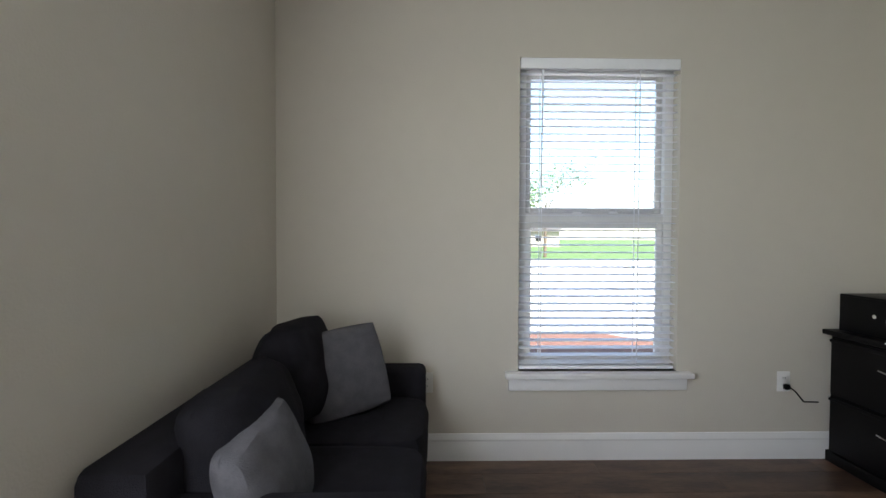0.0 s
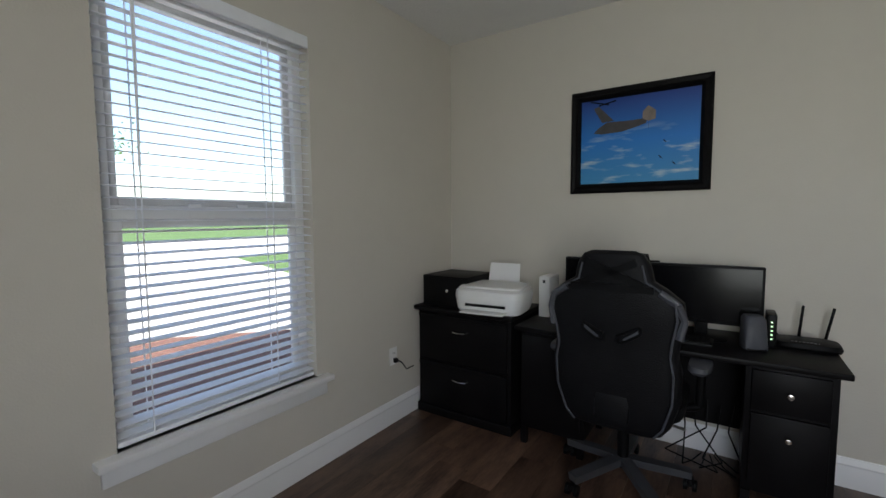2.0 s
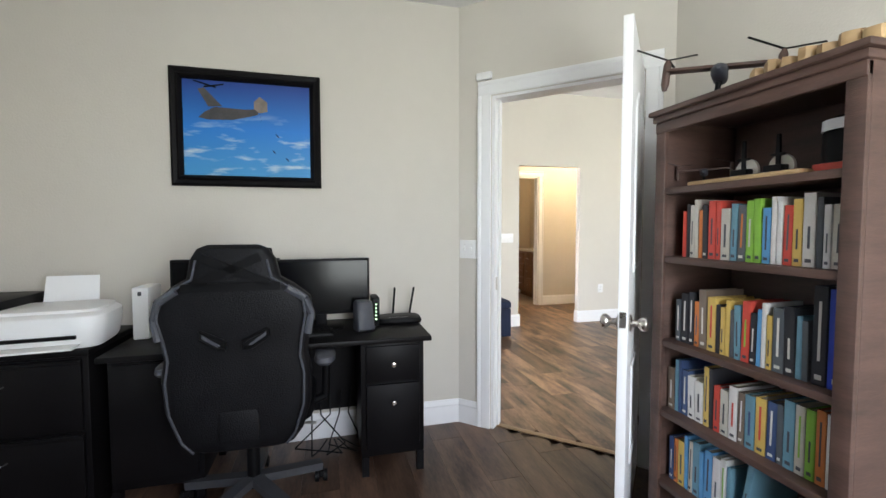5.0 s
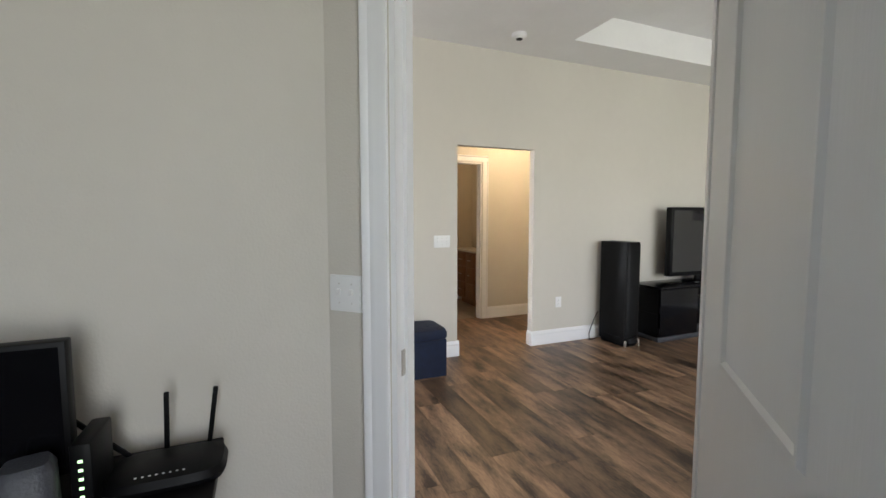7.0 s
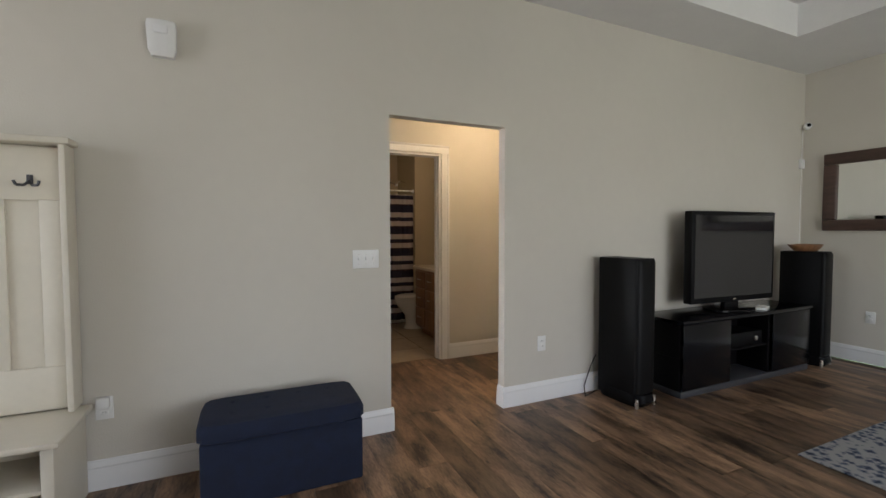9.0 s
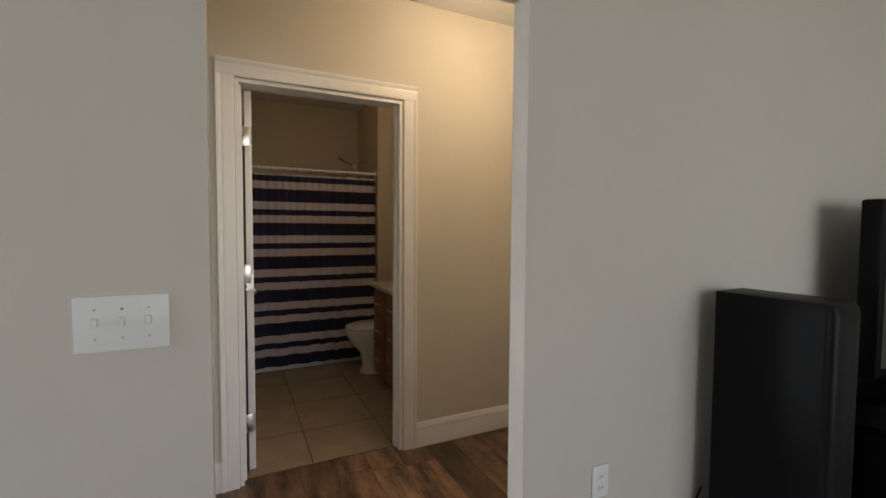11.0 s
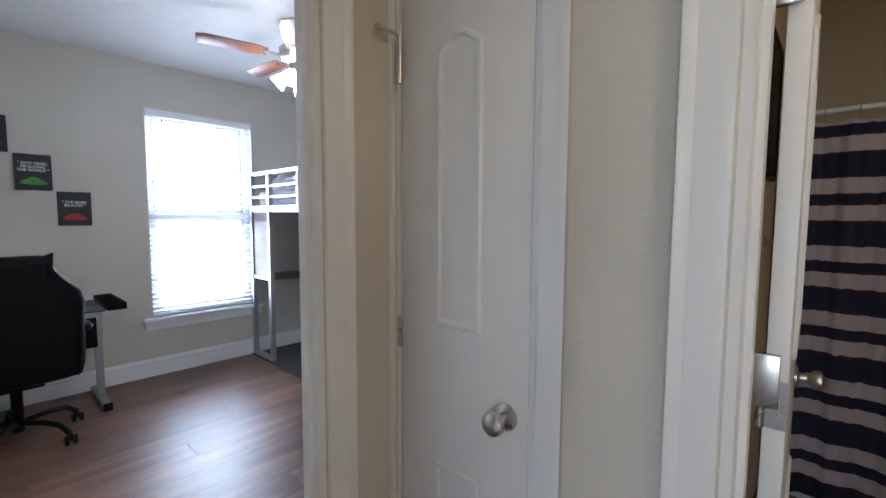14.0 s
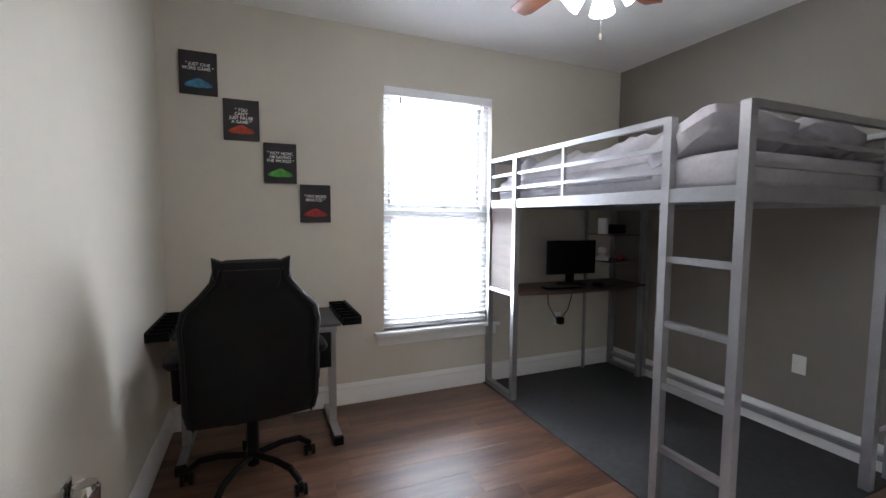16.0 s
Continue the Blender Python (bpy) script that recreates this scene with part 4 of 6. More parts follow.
def caster(parent, x, y, r=0.028, material=M_PLASTIC):
    c = part("caster", bx(x - 0.014, x + 0.014, y - 0.03, y + 0.03, 0.03, 0.062, 0.008), material, parent)
    for dx in (-0.02, 0.02):
        rodm = rod(B(), (x + dx - 0.009, y, r), (x + dx + 0.009, y, r), r, r, 16)
        part("wheel", rodm, material, c)


def gaming_chair(m, label, ears, grey):
    """A racing-style office chair; its back is towards -y."""
    c = thing("gaming_chair", m, label, "chair")
    n = 5
    for i in range(n):
        a = 2 * math.pi * i / n + 0.35
        x, y = 0.31 * math.cos(a), 0.31 * math.sin(a)
        bm = B()
        if ears:
            pts = [(0.03 * math.cos(a), 0.03 * math.sin(a), 0.13), (0.15 * math.cos(a), 0.15 * math.sin(a), 0.135), (0.25 * math.cos(a), 0.25 * math.sin(a), 0.12), (x, y, 0.07)]
            wire(bm, pts, 0.016, 10)
        else:
            bar(bm, (0, 0, 0.12), (x, y, 0.085), 0.055, 0.035)
        leg = part("base_arm", bm, M_DARKMETAL if not ears else M_PLASTIC, c)
        caster(leg, x, y)
    part("gas_lift", rod(B(), (0, 0, 0.08), (0, 0, 0.38), 0.028), M_PLASTIC, c)
    part("mechanism", bx(-0.11, 0.11, -0.15, 0.12, 0.36, 0.41, 0.01), M_PLASTIC, c)
    part("seat", loft(B(), [(0.41, 0.24, 0.23, 0, 0.04), (0.43, 0.27, 0.26, 0, 0.04), (0.49, 0.275, 0.265, 0, 0.04), (0.52, 0.24, 0.24, 0, 0.04)], 32, 4), M_LEATHER, c)
    rows = [(0.36, 0.16, 0.02), (0.38, 0.2, 0.05), (0.43, 0.235, 0.06), (0.55, 0.27, 0.065), (0.68, 0.275, 0.065), (0.76, 0.26, 0.06), (0.83, 0.268, 0.062), (0.92, 0.285, 0.065), (0.99, 0.275, 0.06), (1.04, 0.215, 0.055), (1.07, 0.165, 0.05), (1.14, 0.15, 0.045), (1.18, 0.125, 0.035), (1.195, 0.09, 0.015)]
    if ears:
        rows = [(0.36, 0.2, 0.02), (0.375, 0.27, 0.05), (0.45, 0.285, 0.06), (0.6, 0.285, 0.065), (0.75, 0.285, 0.065), (0.86, 0.29, 0.065), (0.93, 0.275, 0.06), (1.0, 0.21, 0.055), (1.06, 0.165, 0.05), (1.12, 0.15, 0.045), (1.15, 0.13, 0.035), (1.16, 0.1, 0.015)]
        rows = [(0.40 + (z - 0.36) * 0.93, w, d) for z, w, d in rows]
    drop = 0.025 if ears else 0.0
    lean = 0.12
    bm = loft(B(), [(z, w, d, 0, -0.2 - (z - 0.4) * lean) for z, w, d in rows], 32, 3.2)
    bk = part("backrest", bm, M_LEATHER, c)
    # piping round the back
    for s in (-1, 1):
        pts = [(s * (w - 0.028), -0.2 - (z - 0.4) * lean - d * 0.93, z) for z, w, d in rows[1:-2]]
        part("piping", wire(B(), pts, 0.005, 6), M_GREYLEATHER if grey else M_LEATHER, bk)
    if grey:
        for s in (-1, 1):
            pts = [(s * 0.16, 0.995), (s * 0.245, 0.98), (s * 0.27, 0.92), (s * 0.2, 0.9)]
            z0 = 0.95
            yb = -0.2 - (z0 - 0.4) * lean - 0.066
            part("wing_panel", wire(B(), [(s * 0.19, yb + 0.01, 1.03), (s * 0.255, yb + 0.022, 0.985), (s * 0.277, yb + 0.045, 0.92), (s * 0.262, yb + 0.04, 0.84)], 0.016, 8), M_GREYLEATHER, bk)
        yb = -0.2 - 0.43 * lean - 0.066
        for s in (-1, 1):
            sl = [(s * 0.03, 0.83), (s * 0.12, 0.875), (s * 0.12, 0.845), (s * 0.06, 0.805), (s * 0.03, 0.8)]
            part("vent_trim", wire(B(), [(x, yb - 0.002, z) for x, z in sl + sl[:1]], 0.007, 6), M_PLASTIC, bk)
            part("vent_slot", prism(B(), [(s * 0.05, 0.815), (s * 0.112, 0.862), (s * 0.112, 0.848), (s * 0.064, 0.81)], 'y', yb - 0.001, yb + 0.02), M_GREYLEATHER, bk)
        part("pouch", bx(-0.075, 0.075, yb - 0.0, yb + 0.04, 0.42, 0.56, 0.012), M_LEATHER, bk, "", pose(0, 0.035, 0))
        hp = part("headrest_pillow", cushion(B(), 0.27, 0.15, 0.08, pose(0, -0.175, 1.11), 10), M_LEATHER, bk)
        for a, b in (((-0.13, 1.05), (0.1, 1.15)), ((0.13, 1.05), (-0.1, 1.15)), ((-0.17, 1.04), (0.17, 1.04))):
            y0 = -0.2 - 0.7 * lean - 0.055
            part("strap", bar(B(), (a[0], y0, a[1]), (b[0], y0, b[1]), 0.012, 0.03), M_PLASTIC, hp)
    else:
        for s in (-1, 1):
            part("ear", prism(B(), [(s * 0.04, 1.13 - drop), (s * 0.155, 1.18 - drop), (s * 0.15, 1.09 - drop), (s * 0.1, 1.07 - drop)], 'y', -0.32, -0.25, 0.01), M_LEATHER, bk)
        part("head_pillow", loft(B(), [(1.05 - drop, 0.1, 0.03, 0, -0.32), (1.09 - drop, 0.115, 0.035, 0, -0.32), (1.13 - drop, 0.11, 0.03, 0, -0.32)], 20, 3), M_LEATHER, bk)
    for s in (-1, 1):
        ar = part("armrest", wire(B(), [(s * 0.24, 0.03, 0.43), (s * 0.32, 0.03, 0.46), (s * 0.325, 0.02, 0.64)], 0.019, 10), M_PLASTIC, c)
        part("arm_pad", loft(B(), [(0.64, 0.035, 0.11, s * 0.32, 0.02), (0.655, 0.048, 0.125, s * 0.32, 0.02), (0.675, 0.045, 0.12, s * 0.32, 0.02), (0.682, 0.03, 0.1, s * 0.32, 0.02)], 20, 3.5), M_GREYLEATHER if grey else M_LEATHER, ar)
    part("lever", wire(B(), [(0.1, -0.05, 0.385), (0.28, -0.08, 0.38)], 0.007), M_STEEL, c)
    return c


gaming_chair(pose(1.97, 1.26, 0, 0, 0, -91), "black racing-style desk chair with grey piping at the desk", False, True)

# sofa
sofa = thing("sofa", pose(-1.03, 1.91, 0, 0, 0, 90), "charcoal fabric two-seat sofa against the wall", "sofa")
# local: x along the wall, -y to the room
SL = 0.66
part("base", bx(-SL, SL, -0.80, -0.02, 0.06, 0.27, 0.02), M_FABRIC, sofa)
part("back_frame", bx(-SL, SL, -0.2, -0.01, 0.27, 0.7, 0.04), M_FABRIC, sofa)
for s in (-1, 1):
    part("armrest", bx(s * 0.59 - 0.075, s * 0.59 + 0.075, -0.82, -0.02, 0.08, 0.58, 0.035, 3), M_FABRIC, sofa)
    for y in (-0.76, -0.08):
        part("leg", bx(s * 0.6 - 0.025, s * 0.6 + 0.025, y - 0.025, y + 0.025, 0, 0.06), M_PLASTIC, sofa)
    sc = loft(B(), [(0.27, 0.245, 0.3, 0, 0), (0.3, 0.253, 0.315, 0, 0), (0.4, 0.255, 0.318, 0, 0), (0.445, 0.245, 0.3, 0, 0), (0.46, 0.2, 0.25, 0, 0)], 40, 7, pose(s * 0.257, -0.52, 0), 0.004)
    part("seat_cushion", sc, M_FABRIC, sofa)
    bc = cushion(B(), 0.56, 0.44, 0.26, pose(s * 0.27, -0.27, 0.64 + 0.035 * s, -14, s * 3, 0), 18, wrinkle=0.02, seed=s * 3.3)
    part("back_cushion", bc, M_FABRIC, sofa)
solo("throw_pillow", cushion(B(), 0.42, 0.42, 0.16, n=16, wrinkle=0.012, seed=5), M_PILLOW, pose(-0.58, 2.2, 0.64, -18, -9, 24), "grey square throw pillow leaning on the sofa", "pillow", "grey sofa pillows")
solo("throw_pillow", cushion(B(), 0.38, 0.38, 0.17, n=16, wrinkle=0.012, seed=9), M_PILLOW, pose(-0.65, 1.5, 0.55, -14, -8, 86), "grey square throw pillow leaning on the sofa", "pillow", "grey sofa pillows")

# bookcase, front towards +y
BX, BY = 1.0, -0.72
bc = thing("bookcase", pose(BX, BY, 0), "dark brown wooden bookcase filled with books", "bookcase")
SW, SD, SH = 0.335, 0.36, 1.71
for s in (-1, 1):
    part("side_panel", bx(s * SW - 0.011, s * SW + 0.011, 0.006, SD, 0, SH - 0.04, 0.002), M_DARKWOOD, bc)
    part("stile", bx(s * (SW - 0.012) - 0.024, s * (SW - 0.012) + 0.024, SD + 0.001, SD + 0.018, 0, SH - 0.045, 0.003), M_DARKWOOD, bc)
part("back_panel", bx(-SW, SW, 0, 0.006, 0, SH - 0.04), M_DARKWOOD, bc)
bm = bx(-SW - 0.03, SW + 0.03, 0, SD + 0.045, SH - 0.02, SH, 0.006)
box(bm, -SW - 0.02, SW + 0.02, 0.0, SD + 0.032, SH - 0.045, SH - 0.021, 0.006)
box(bm, -SW - 0.012, SW + 0.012, SD, SD + 0.022, SH - 0.085, SH - 0.046, 0.004)
part("crown", bm, M_DARKWOOD, bc)
SHELVES = [0.25, 0.535, 0.815, 1.145, 1.41]
for z in SHELVES:
    part("shelf", bx(-SW + 0.012, SW - 0.012, 0.007, SD + 0.012, z - 0.024, z, 0.003), M_DARKWOOD, bc)
part("toe_board", bx(-SW, SW, SD - 0.02, SD, 0, 0.065), M_DARKWOOD, bc)

COVERS = [(0.02, 0.02, 0.025), (0.45, 0.42, 0.36), (0.5, 0.06, 0.04), (0.04, 0.07, 0.16), (0.12, 0.24, 0.3), (0.55, 0.38, 0.1), (0.2, 0.4, 0.05), (0.6, 0.58, 0.55), (0.08, 0.09, 0.1), (0.5, 0.16, 0.04), (0.16, 0.12, 0.09), (0.1, 0.28, 0.5), (0.015, 0.04, 0.32)]
NAMES = ["black", "cream", "red", "navy", "teal", "yellow", "green", "white", "dark grey", "orange", "brown", "blue", "royal blue"]
COVM = [mat(NAMES[i].replace(" ", "_") + "_book_cover", c, 0.5, var=0.12, scale=20) for i, c in enumerate(COVERS)]
M_PAGES = mat("book_pages", (0.6, 0.55, 0.45), 0.9, var=0.1, scale=40, stretch=(30, 1, 1))
BAR1 = mat("pale_print", (0.6, 0.58, 0.52), 0.6)
BAR2 = mat("dark_print", (0.05, 0.05, 0.06), 0.6)


def book(x, z, th, h, d, ci, lean=0.0, label=""):
    """A standing book, spine to the front of the case."""
    b = thing("book", pose(BX + x, BY + SD - 0.04, z, 0, lean, 0), label or ("closed " + NAMES[ci] + " book standing on a shelf"), "book", "books in the bookcase")
    bm = bx(0, 0.003, -d, 0, 0, h)
    box(bm, th - 0.003, th, -d, 0, 0, h)
    box(bm, 0.003, th - 0.003, -0.004, 0.001, 0, h)
    part("cover", bm, COVM[ci], b)
    part("page_block", bx(0.0032, th - 0.0032, -d + 0.004, -0.0045, 0.004, h - 0.005), M_PAGES, b)
    dark = sum(COVERS[ci]) < 0.6
    if th > 0.016:
        part("spine_print", bx(th * 0.4, th * 0.6, 0.001, 0.0018, h * 0.25, h * (0.55 + 0.3 * ((ci * 7 + int(th * 1000)) % 3) / 2)), COVM[(ci * 5 + int(h * 1000)) % 12] if int(th * 1e4) % 3 == 0 else (BAR1 if dark else BAR2), b)
        part("spine_print", bx(th * 0.25, th * 0.75, 0.001, 0.0018, h * 0.06, h * 0.11), BAR1 if dark else BAR2, b)
    return b


rb = random.Random(7)
# shelf: (from, to, least height, greatest height), with the run of cover colours towards the wall end
fill = {1.145: (-0.30, 0.25, 0.17, 0.235), 0.815: (-0.20, 0.27, 0.16, 0.215), 0.535: (-0.29, 0.285, 0.15, 0.22), 0.25: (0.03, 0.30, 0.17, 0.225)}
RUNS = {1.145: [7, 1, 7, 8, 7, 5, 2, 7, 7, 11, 6, 6, 8, 4, 1, 2, 2, 0, 9, 1, 1, 0, 2, 0, 0, 0, 5],
        0.815: [8, 4, 0, 8, 5, 7, 11, 0, 2, 4, 8, 5, 5, 0, 5, 10, 9, 0, 0, 8, 0],
        0.535: [7, 9, 6, 1, 4, 8, 3, 5, 4, 10, 7, 1, 2, 0, 5, 7, 7, 3, 3, 4, 10, 1, 1, 1, 10, 0],
        0.25: [4, 7, 7, 11, 11, 4, 1, 11, 5, 9, 3, 10, 2, 0, 2]}
for z, (a, b, h0, h1) in fill.items():
    x, k = a, 0
    while x < b:
        th = rb.uniform(0.013, 0.034)
        book(x, z, th, rb.uniform(h0, h1), rb.uniform(0.14, 0.21), RUNS[z][k % len(RUNS[z])], rb.choice([0, 0, 0, 1.2, -0.8]) if x + 0.05 < b else 0)
        x += th + 0.003
        k += 1
book(-0.30, 0.815, 0.05, 0.275, 0.22, 12, 0, "tall royal blue book with pale print")
book(-0.245, 0.815, 0.035, 0.28, 0.22, 0, 0, "tall black ring binder on a shelf")
book(-0.02, 0.25, 0.02, 0.24, 0.22, 4, -9, "large teal book leaning on a shelf")
bm = bx(-0.04, 0.04, -0.09, 0.09, 0, 0.09, 0.004)
solo("small_box", bm, COVM[7], pose(BX - 0.2, BY + 0.22, 0.25, 0, 0, 15), "small white and red box on the shelf", "box")


def trophy(x, z):
    t = thing("trophy", pose(BX + x, BY + 0.22, z), "small plaque trophy with an upright dagger", "trophy", "dagger trophies")
    part("disc", rod(B(), (0, -0.02, 0.045), (0, -0.008, 0.045), 0.042, 0.042, 24), M_CREAM, t)
    part("base", bx(-0.03, 0.03, -0.004, 0.03, 0, 0.05, 0.003), M_PLASTIC, t)
    part("dagger", prism(B(), [(-0.006, 0.05), (0.006, 0.05), (0.006, 0.08), (0.022, 0.082), (0.022, 0.088), (0.007, 0.09), (0.005, 0.15), (-0.005, 0.15), (-0.007, 0.09), (-0.022, 0.088), (-0.022, 0.082), (-0.006, 0.08)], 'y', 0.0, 0.008), M_PLASTIC, t)


solo("carved_wood_strip", bx(-0.2, 0.2, -0.03, 0.03, 0, 0.018, 0.006), M_WOODLIGHT, pose(BX + 0.03, BY + 0.31, 1.41), "pale carved wooden strip on the shelf", "carving")
trophy(0.10, 1.41)
trophy(-0.02, 1.41)
t = thing("cap_stack", pose(BX - 0.22, BY + 0.22, 1.41), "dark cap resting on red and white boxes", "cap")
part("box", bx(-0.06, 0.06, -0.06, 0.06, 0, 0.03, 0.003), COVM[2], t)
part("crown", lathe(B(), [(0.06, 0.031), (0.064, 0.06), (0.06, 0.13), (0.04, 0.16), (0.01, 0.168)], 24), M_PLASTIC, t)
part("band", lathe(B(), [(0.0645, 0.12), (0.0655, 0.121), (0.064, 0.15), (0.0625, 0.15)], 24), M_CLOTHNET, t)


def rotorcraft(name, m, s, label):
    """A small model tiltrotor on a stand."""
    t = thing(name, m, label, "model")
    part("stand", rod(B(), (0, 0, 0.0), (0, 0, 0.12 * s), 0.012 * s), M_PLASTIC, t)
    part("stand_base", bx(-0.06 * s, 0.06 * s, -0.04 * s, 0.04 * s, 0, 0.012 * s, 0.003 * s), M_DARKWOOD, t)
    part("fuselage", loft(B(), [(-0.12 * s, 0.012 * s, 0.012 * s, 0, 0), (-0.07 * s, 0.03 * s, 0.032 * s, 0, 0), (0.04 * s, 0.034 * s, 0.036 * s, 0, 0), (0.09 * s, 0.022 * s, 0.022 * s, 0, 0), (0.11 * s, 0.008 * s, 0.008 * s, 0, 0)], 16, 2.4, pose(0, 0, 0.14 * s, -90, 0, 0)), M_GREYLEATHER, t)
    part("wing", bx(-0.22 * s, 0.22 * s, -0.03 * s, 0.03 * s, 0.162 * s, 0.176 * s, 0.004 * s), M_DARKWOOD, t)
    for sd in (-1, 1):
        na = part("nacelle", loft(B(), [(0.08 * s, 0.01 * s, 0.01 * s, sd * 0.22 * s, 0), (0.11 * s, 0.018 * s, 0.018 * s, sd * 0.22 * s, 0), (0.2 * s, 0.017 * s, 0.017 * s, sd * 0.22 * s, 0), (0.225 * s, 0.006 * s, 0.006 * s, sd * 0.22 * s, 0)], 14, 2.4), M_DARKWOOD, t)
        for k in range(3):
            a = 2 * math.pi * k / 3 + 0.5
            part("rotor_blade", bar(B(), (sd * 0.22 * s, 0, 0.222 * s), (sd * 0.22 * s + 0.15 * s * math.cos(a), 0.15 * s * math.sin(a), 0.235 * s + 0.03 * s * math.cos(a)), 0.012 * s, 0.004 * s), M_PLASTIC, na)


rotorcraft("model_tiltrotor", pose(1.21, -0.48, SH, 0, -6, 40), 0.82, "dark wooden model tiltrotor on the bookcase top")
rotorcraft("toy_rotorcraft", pose(1.24, -0.47, 1.41, 0, 0, 40), 0.4, "small grey toy rotorcraft on the shelf")
bm = B()
box(bm, -0.19, 0.19, -0.035, 0.035, 0, 0.02, 0.006)
for i in range(7):
    cushion(bm, 0.06, 0.05, 0.04, pose(-0.16 + i * 0.053, 0, 0.04 + 0.01 * (i % 2), 0, 0, i * 20), 6)
solo("carved_ornament", bm, M_WOODLIGHT, pose(0.86, -0.44, SH), "pale carved wooden ornament on the bookcase top", "ornament")

# ---- living room ----
ot = thing("storage_ottoman", pose(4.625, -0.735, 0, 0, 0, -90), "navy blue fabric storage bench with a tufted lid", "ottoman")
part("body", bx(-0.375, 0.375, -0.18, 0.18, 0.0, 0.32, 0.01), M_NAVY, ot)
bm = loft(B(), [(0.321, 0.375, 0.185, 0, 0), (0.33, 0.39, 0.2, 0, 0), (0.375, 0.39, 0.2, 0, 0), (0.405, 0.375, 0.185, 0, 0), (0.415, 0.33, 0.15, 0, 0)], 48, 9)
lid = part("lid", bm, M_NAVY, ot)
for i in range(4):
    for y in (-0.07, 0.07):
        part("button", lathe(B(), [(0.012, 0.412), (0.012, 0.417), (0.006, 0.421)], 12, pose(-0.24 + 0.16 * i, y, 0)), M_NAVY, lid)

ht = thing("hall_tree", pose(4.875, 0.69, 0, 0, 0, -90), "cream painted hall tree bench with coat hooks and cubbies", "hall tree")
# local x: -0.53 (far) .. 0.51 (towards the hall opening); -y to the room
X0, X1 = -0.53, 0.51
part("back_board", bx(X0, X1, -0.02, 0, 0.45, 1.69, 0.002), M_CREAM, ht)
part("top_shelf", bx(X0 - 0.03, X1 + 0.03, -0.13, 0.0, 1.691, 1.72, 0.006), M_CREAM, ht)
part("hook_rail", bx(X0 + 0.02, X1 - 0.02, -0.035, -0.0205, 1.44, 1.68, 0.003), M_CREAM, ht)
part("lower_rail", bx(X0 + 0.02, X1 - 0.02, -0.035, -0.0205, 0.46, 0.66, 0.003), M_CREAM, ht)
n = 5
for i in range(n):
    x = X0 + 0.06 + (X1 - X0 - 0.12) * i / (n - 1)
    part("batten", bx(x - 0.055, x + 0.055, -0.034, -0.0206, 0.66, 1.44, 0.002), M_CREAM, ht)
for x in (X0, X1):
    part("side_panel", bx(x - 0.012, x + 0.012, -0.12, 0, 0.46, 1.69, 0.003), M_CREAM, ht)
    part("bench_side", bx(x - 0.02, x + 0.02, -0.38, 0, 0.0, 0.42, 0.004), M_CREAM, ht)
    part("bench_post", bx(x - 0.022, x + 0.022, -0.40, -0.381, 0.0, 0.42, 0.004), M_CREAM, ht)
part("bench_top", bx(X0 - 0.05, X1 + 0.05, -0.43, 0, 0.421, 0.447, 0.006), M_CREAM, ht)
for z in (0.06, 0.235):
    part("cubby_shelf", bx(X0 + 0.02, X1 - 0.02, -0.37, -0.01, z - 0.02, z, 0.003), M_CREAM, ht)
for x in (X0 + 0.34, X0 + 0.68):
    part("divider", bx(x - 0.012, x + 0.012, -0.372, -0.01, 0.06, 0.42, 0.003), M_CREAM, ht)
part("cubby_back", bx(X0 + 0.02, X1 - 0.02, -0.01, 0, 0.04, 0.42), M_CREAM, ht)
for i in range(5):
    x = X0 + 0.14 + 0.19 * i
    bm = B()
    box(bm, x - 0.012, x + 0.012, -0.042, -0.0355, 1.51, 1.555, 0.003)
    for s in (-1, 1):
        wire(bm, [(x, -0.042, 1.525), (x + s * 0.015, -0.06, 1.505), (x + s * 0.038, -0.072, 1.505), (x + s * 0.045, -0.076, 1.525)], 0.006)
    part("coat_hook", bm, M_DARKMETAL, ht, "double dark metal hook")


def tower_speaker(m, label):
    t = thing("tower_speaker", m, label, "speaker", "tower speakers")
    part("cabinet", bx(-0.095, 0.095, -0.34, 0.0, 0.03, 1.09, 0.006), M_PLASTIC, t)
    part("grille", loft(B(), [(0.1, 0.096, 0.03, 0, -0.342), (1.06, 0.096, 0.03, 0, -0.342), (1.09, 0.094, 0.015, 0, -0.34)], 24, 3), M_PLASTIC, t)
    part("foot", loft(B(), [(0.0, 0.095, 0.18, 0, -0.18), (0.04, 0.105, 0.2, 0, -0.19), (0.09, 0.1, 0.19, 0, -0.19)], 28, 4), M_PLASTIC, t)
    for s in (-1, 1):
        part("spike", lathe(B(), [(0.012, 0), (0.014, 0.03), (0.012, 0.07)], 12, pose(s * 0.095, -0.36, 0)), M_STEEL, t)
    return t


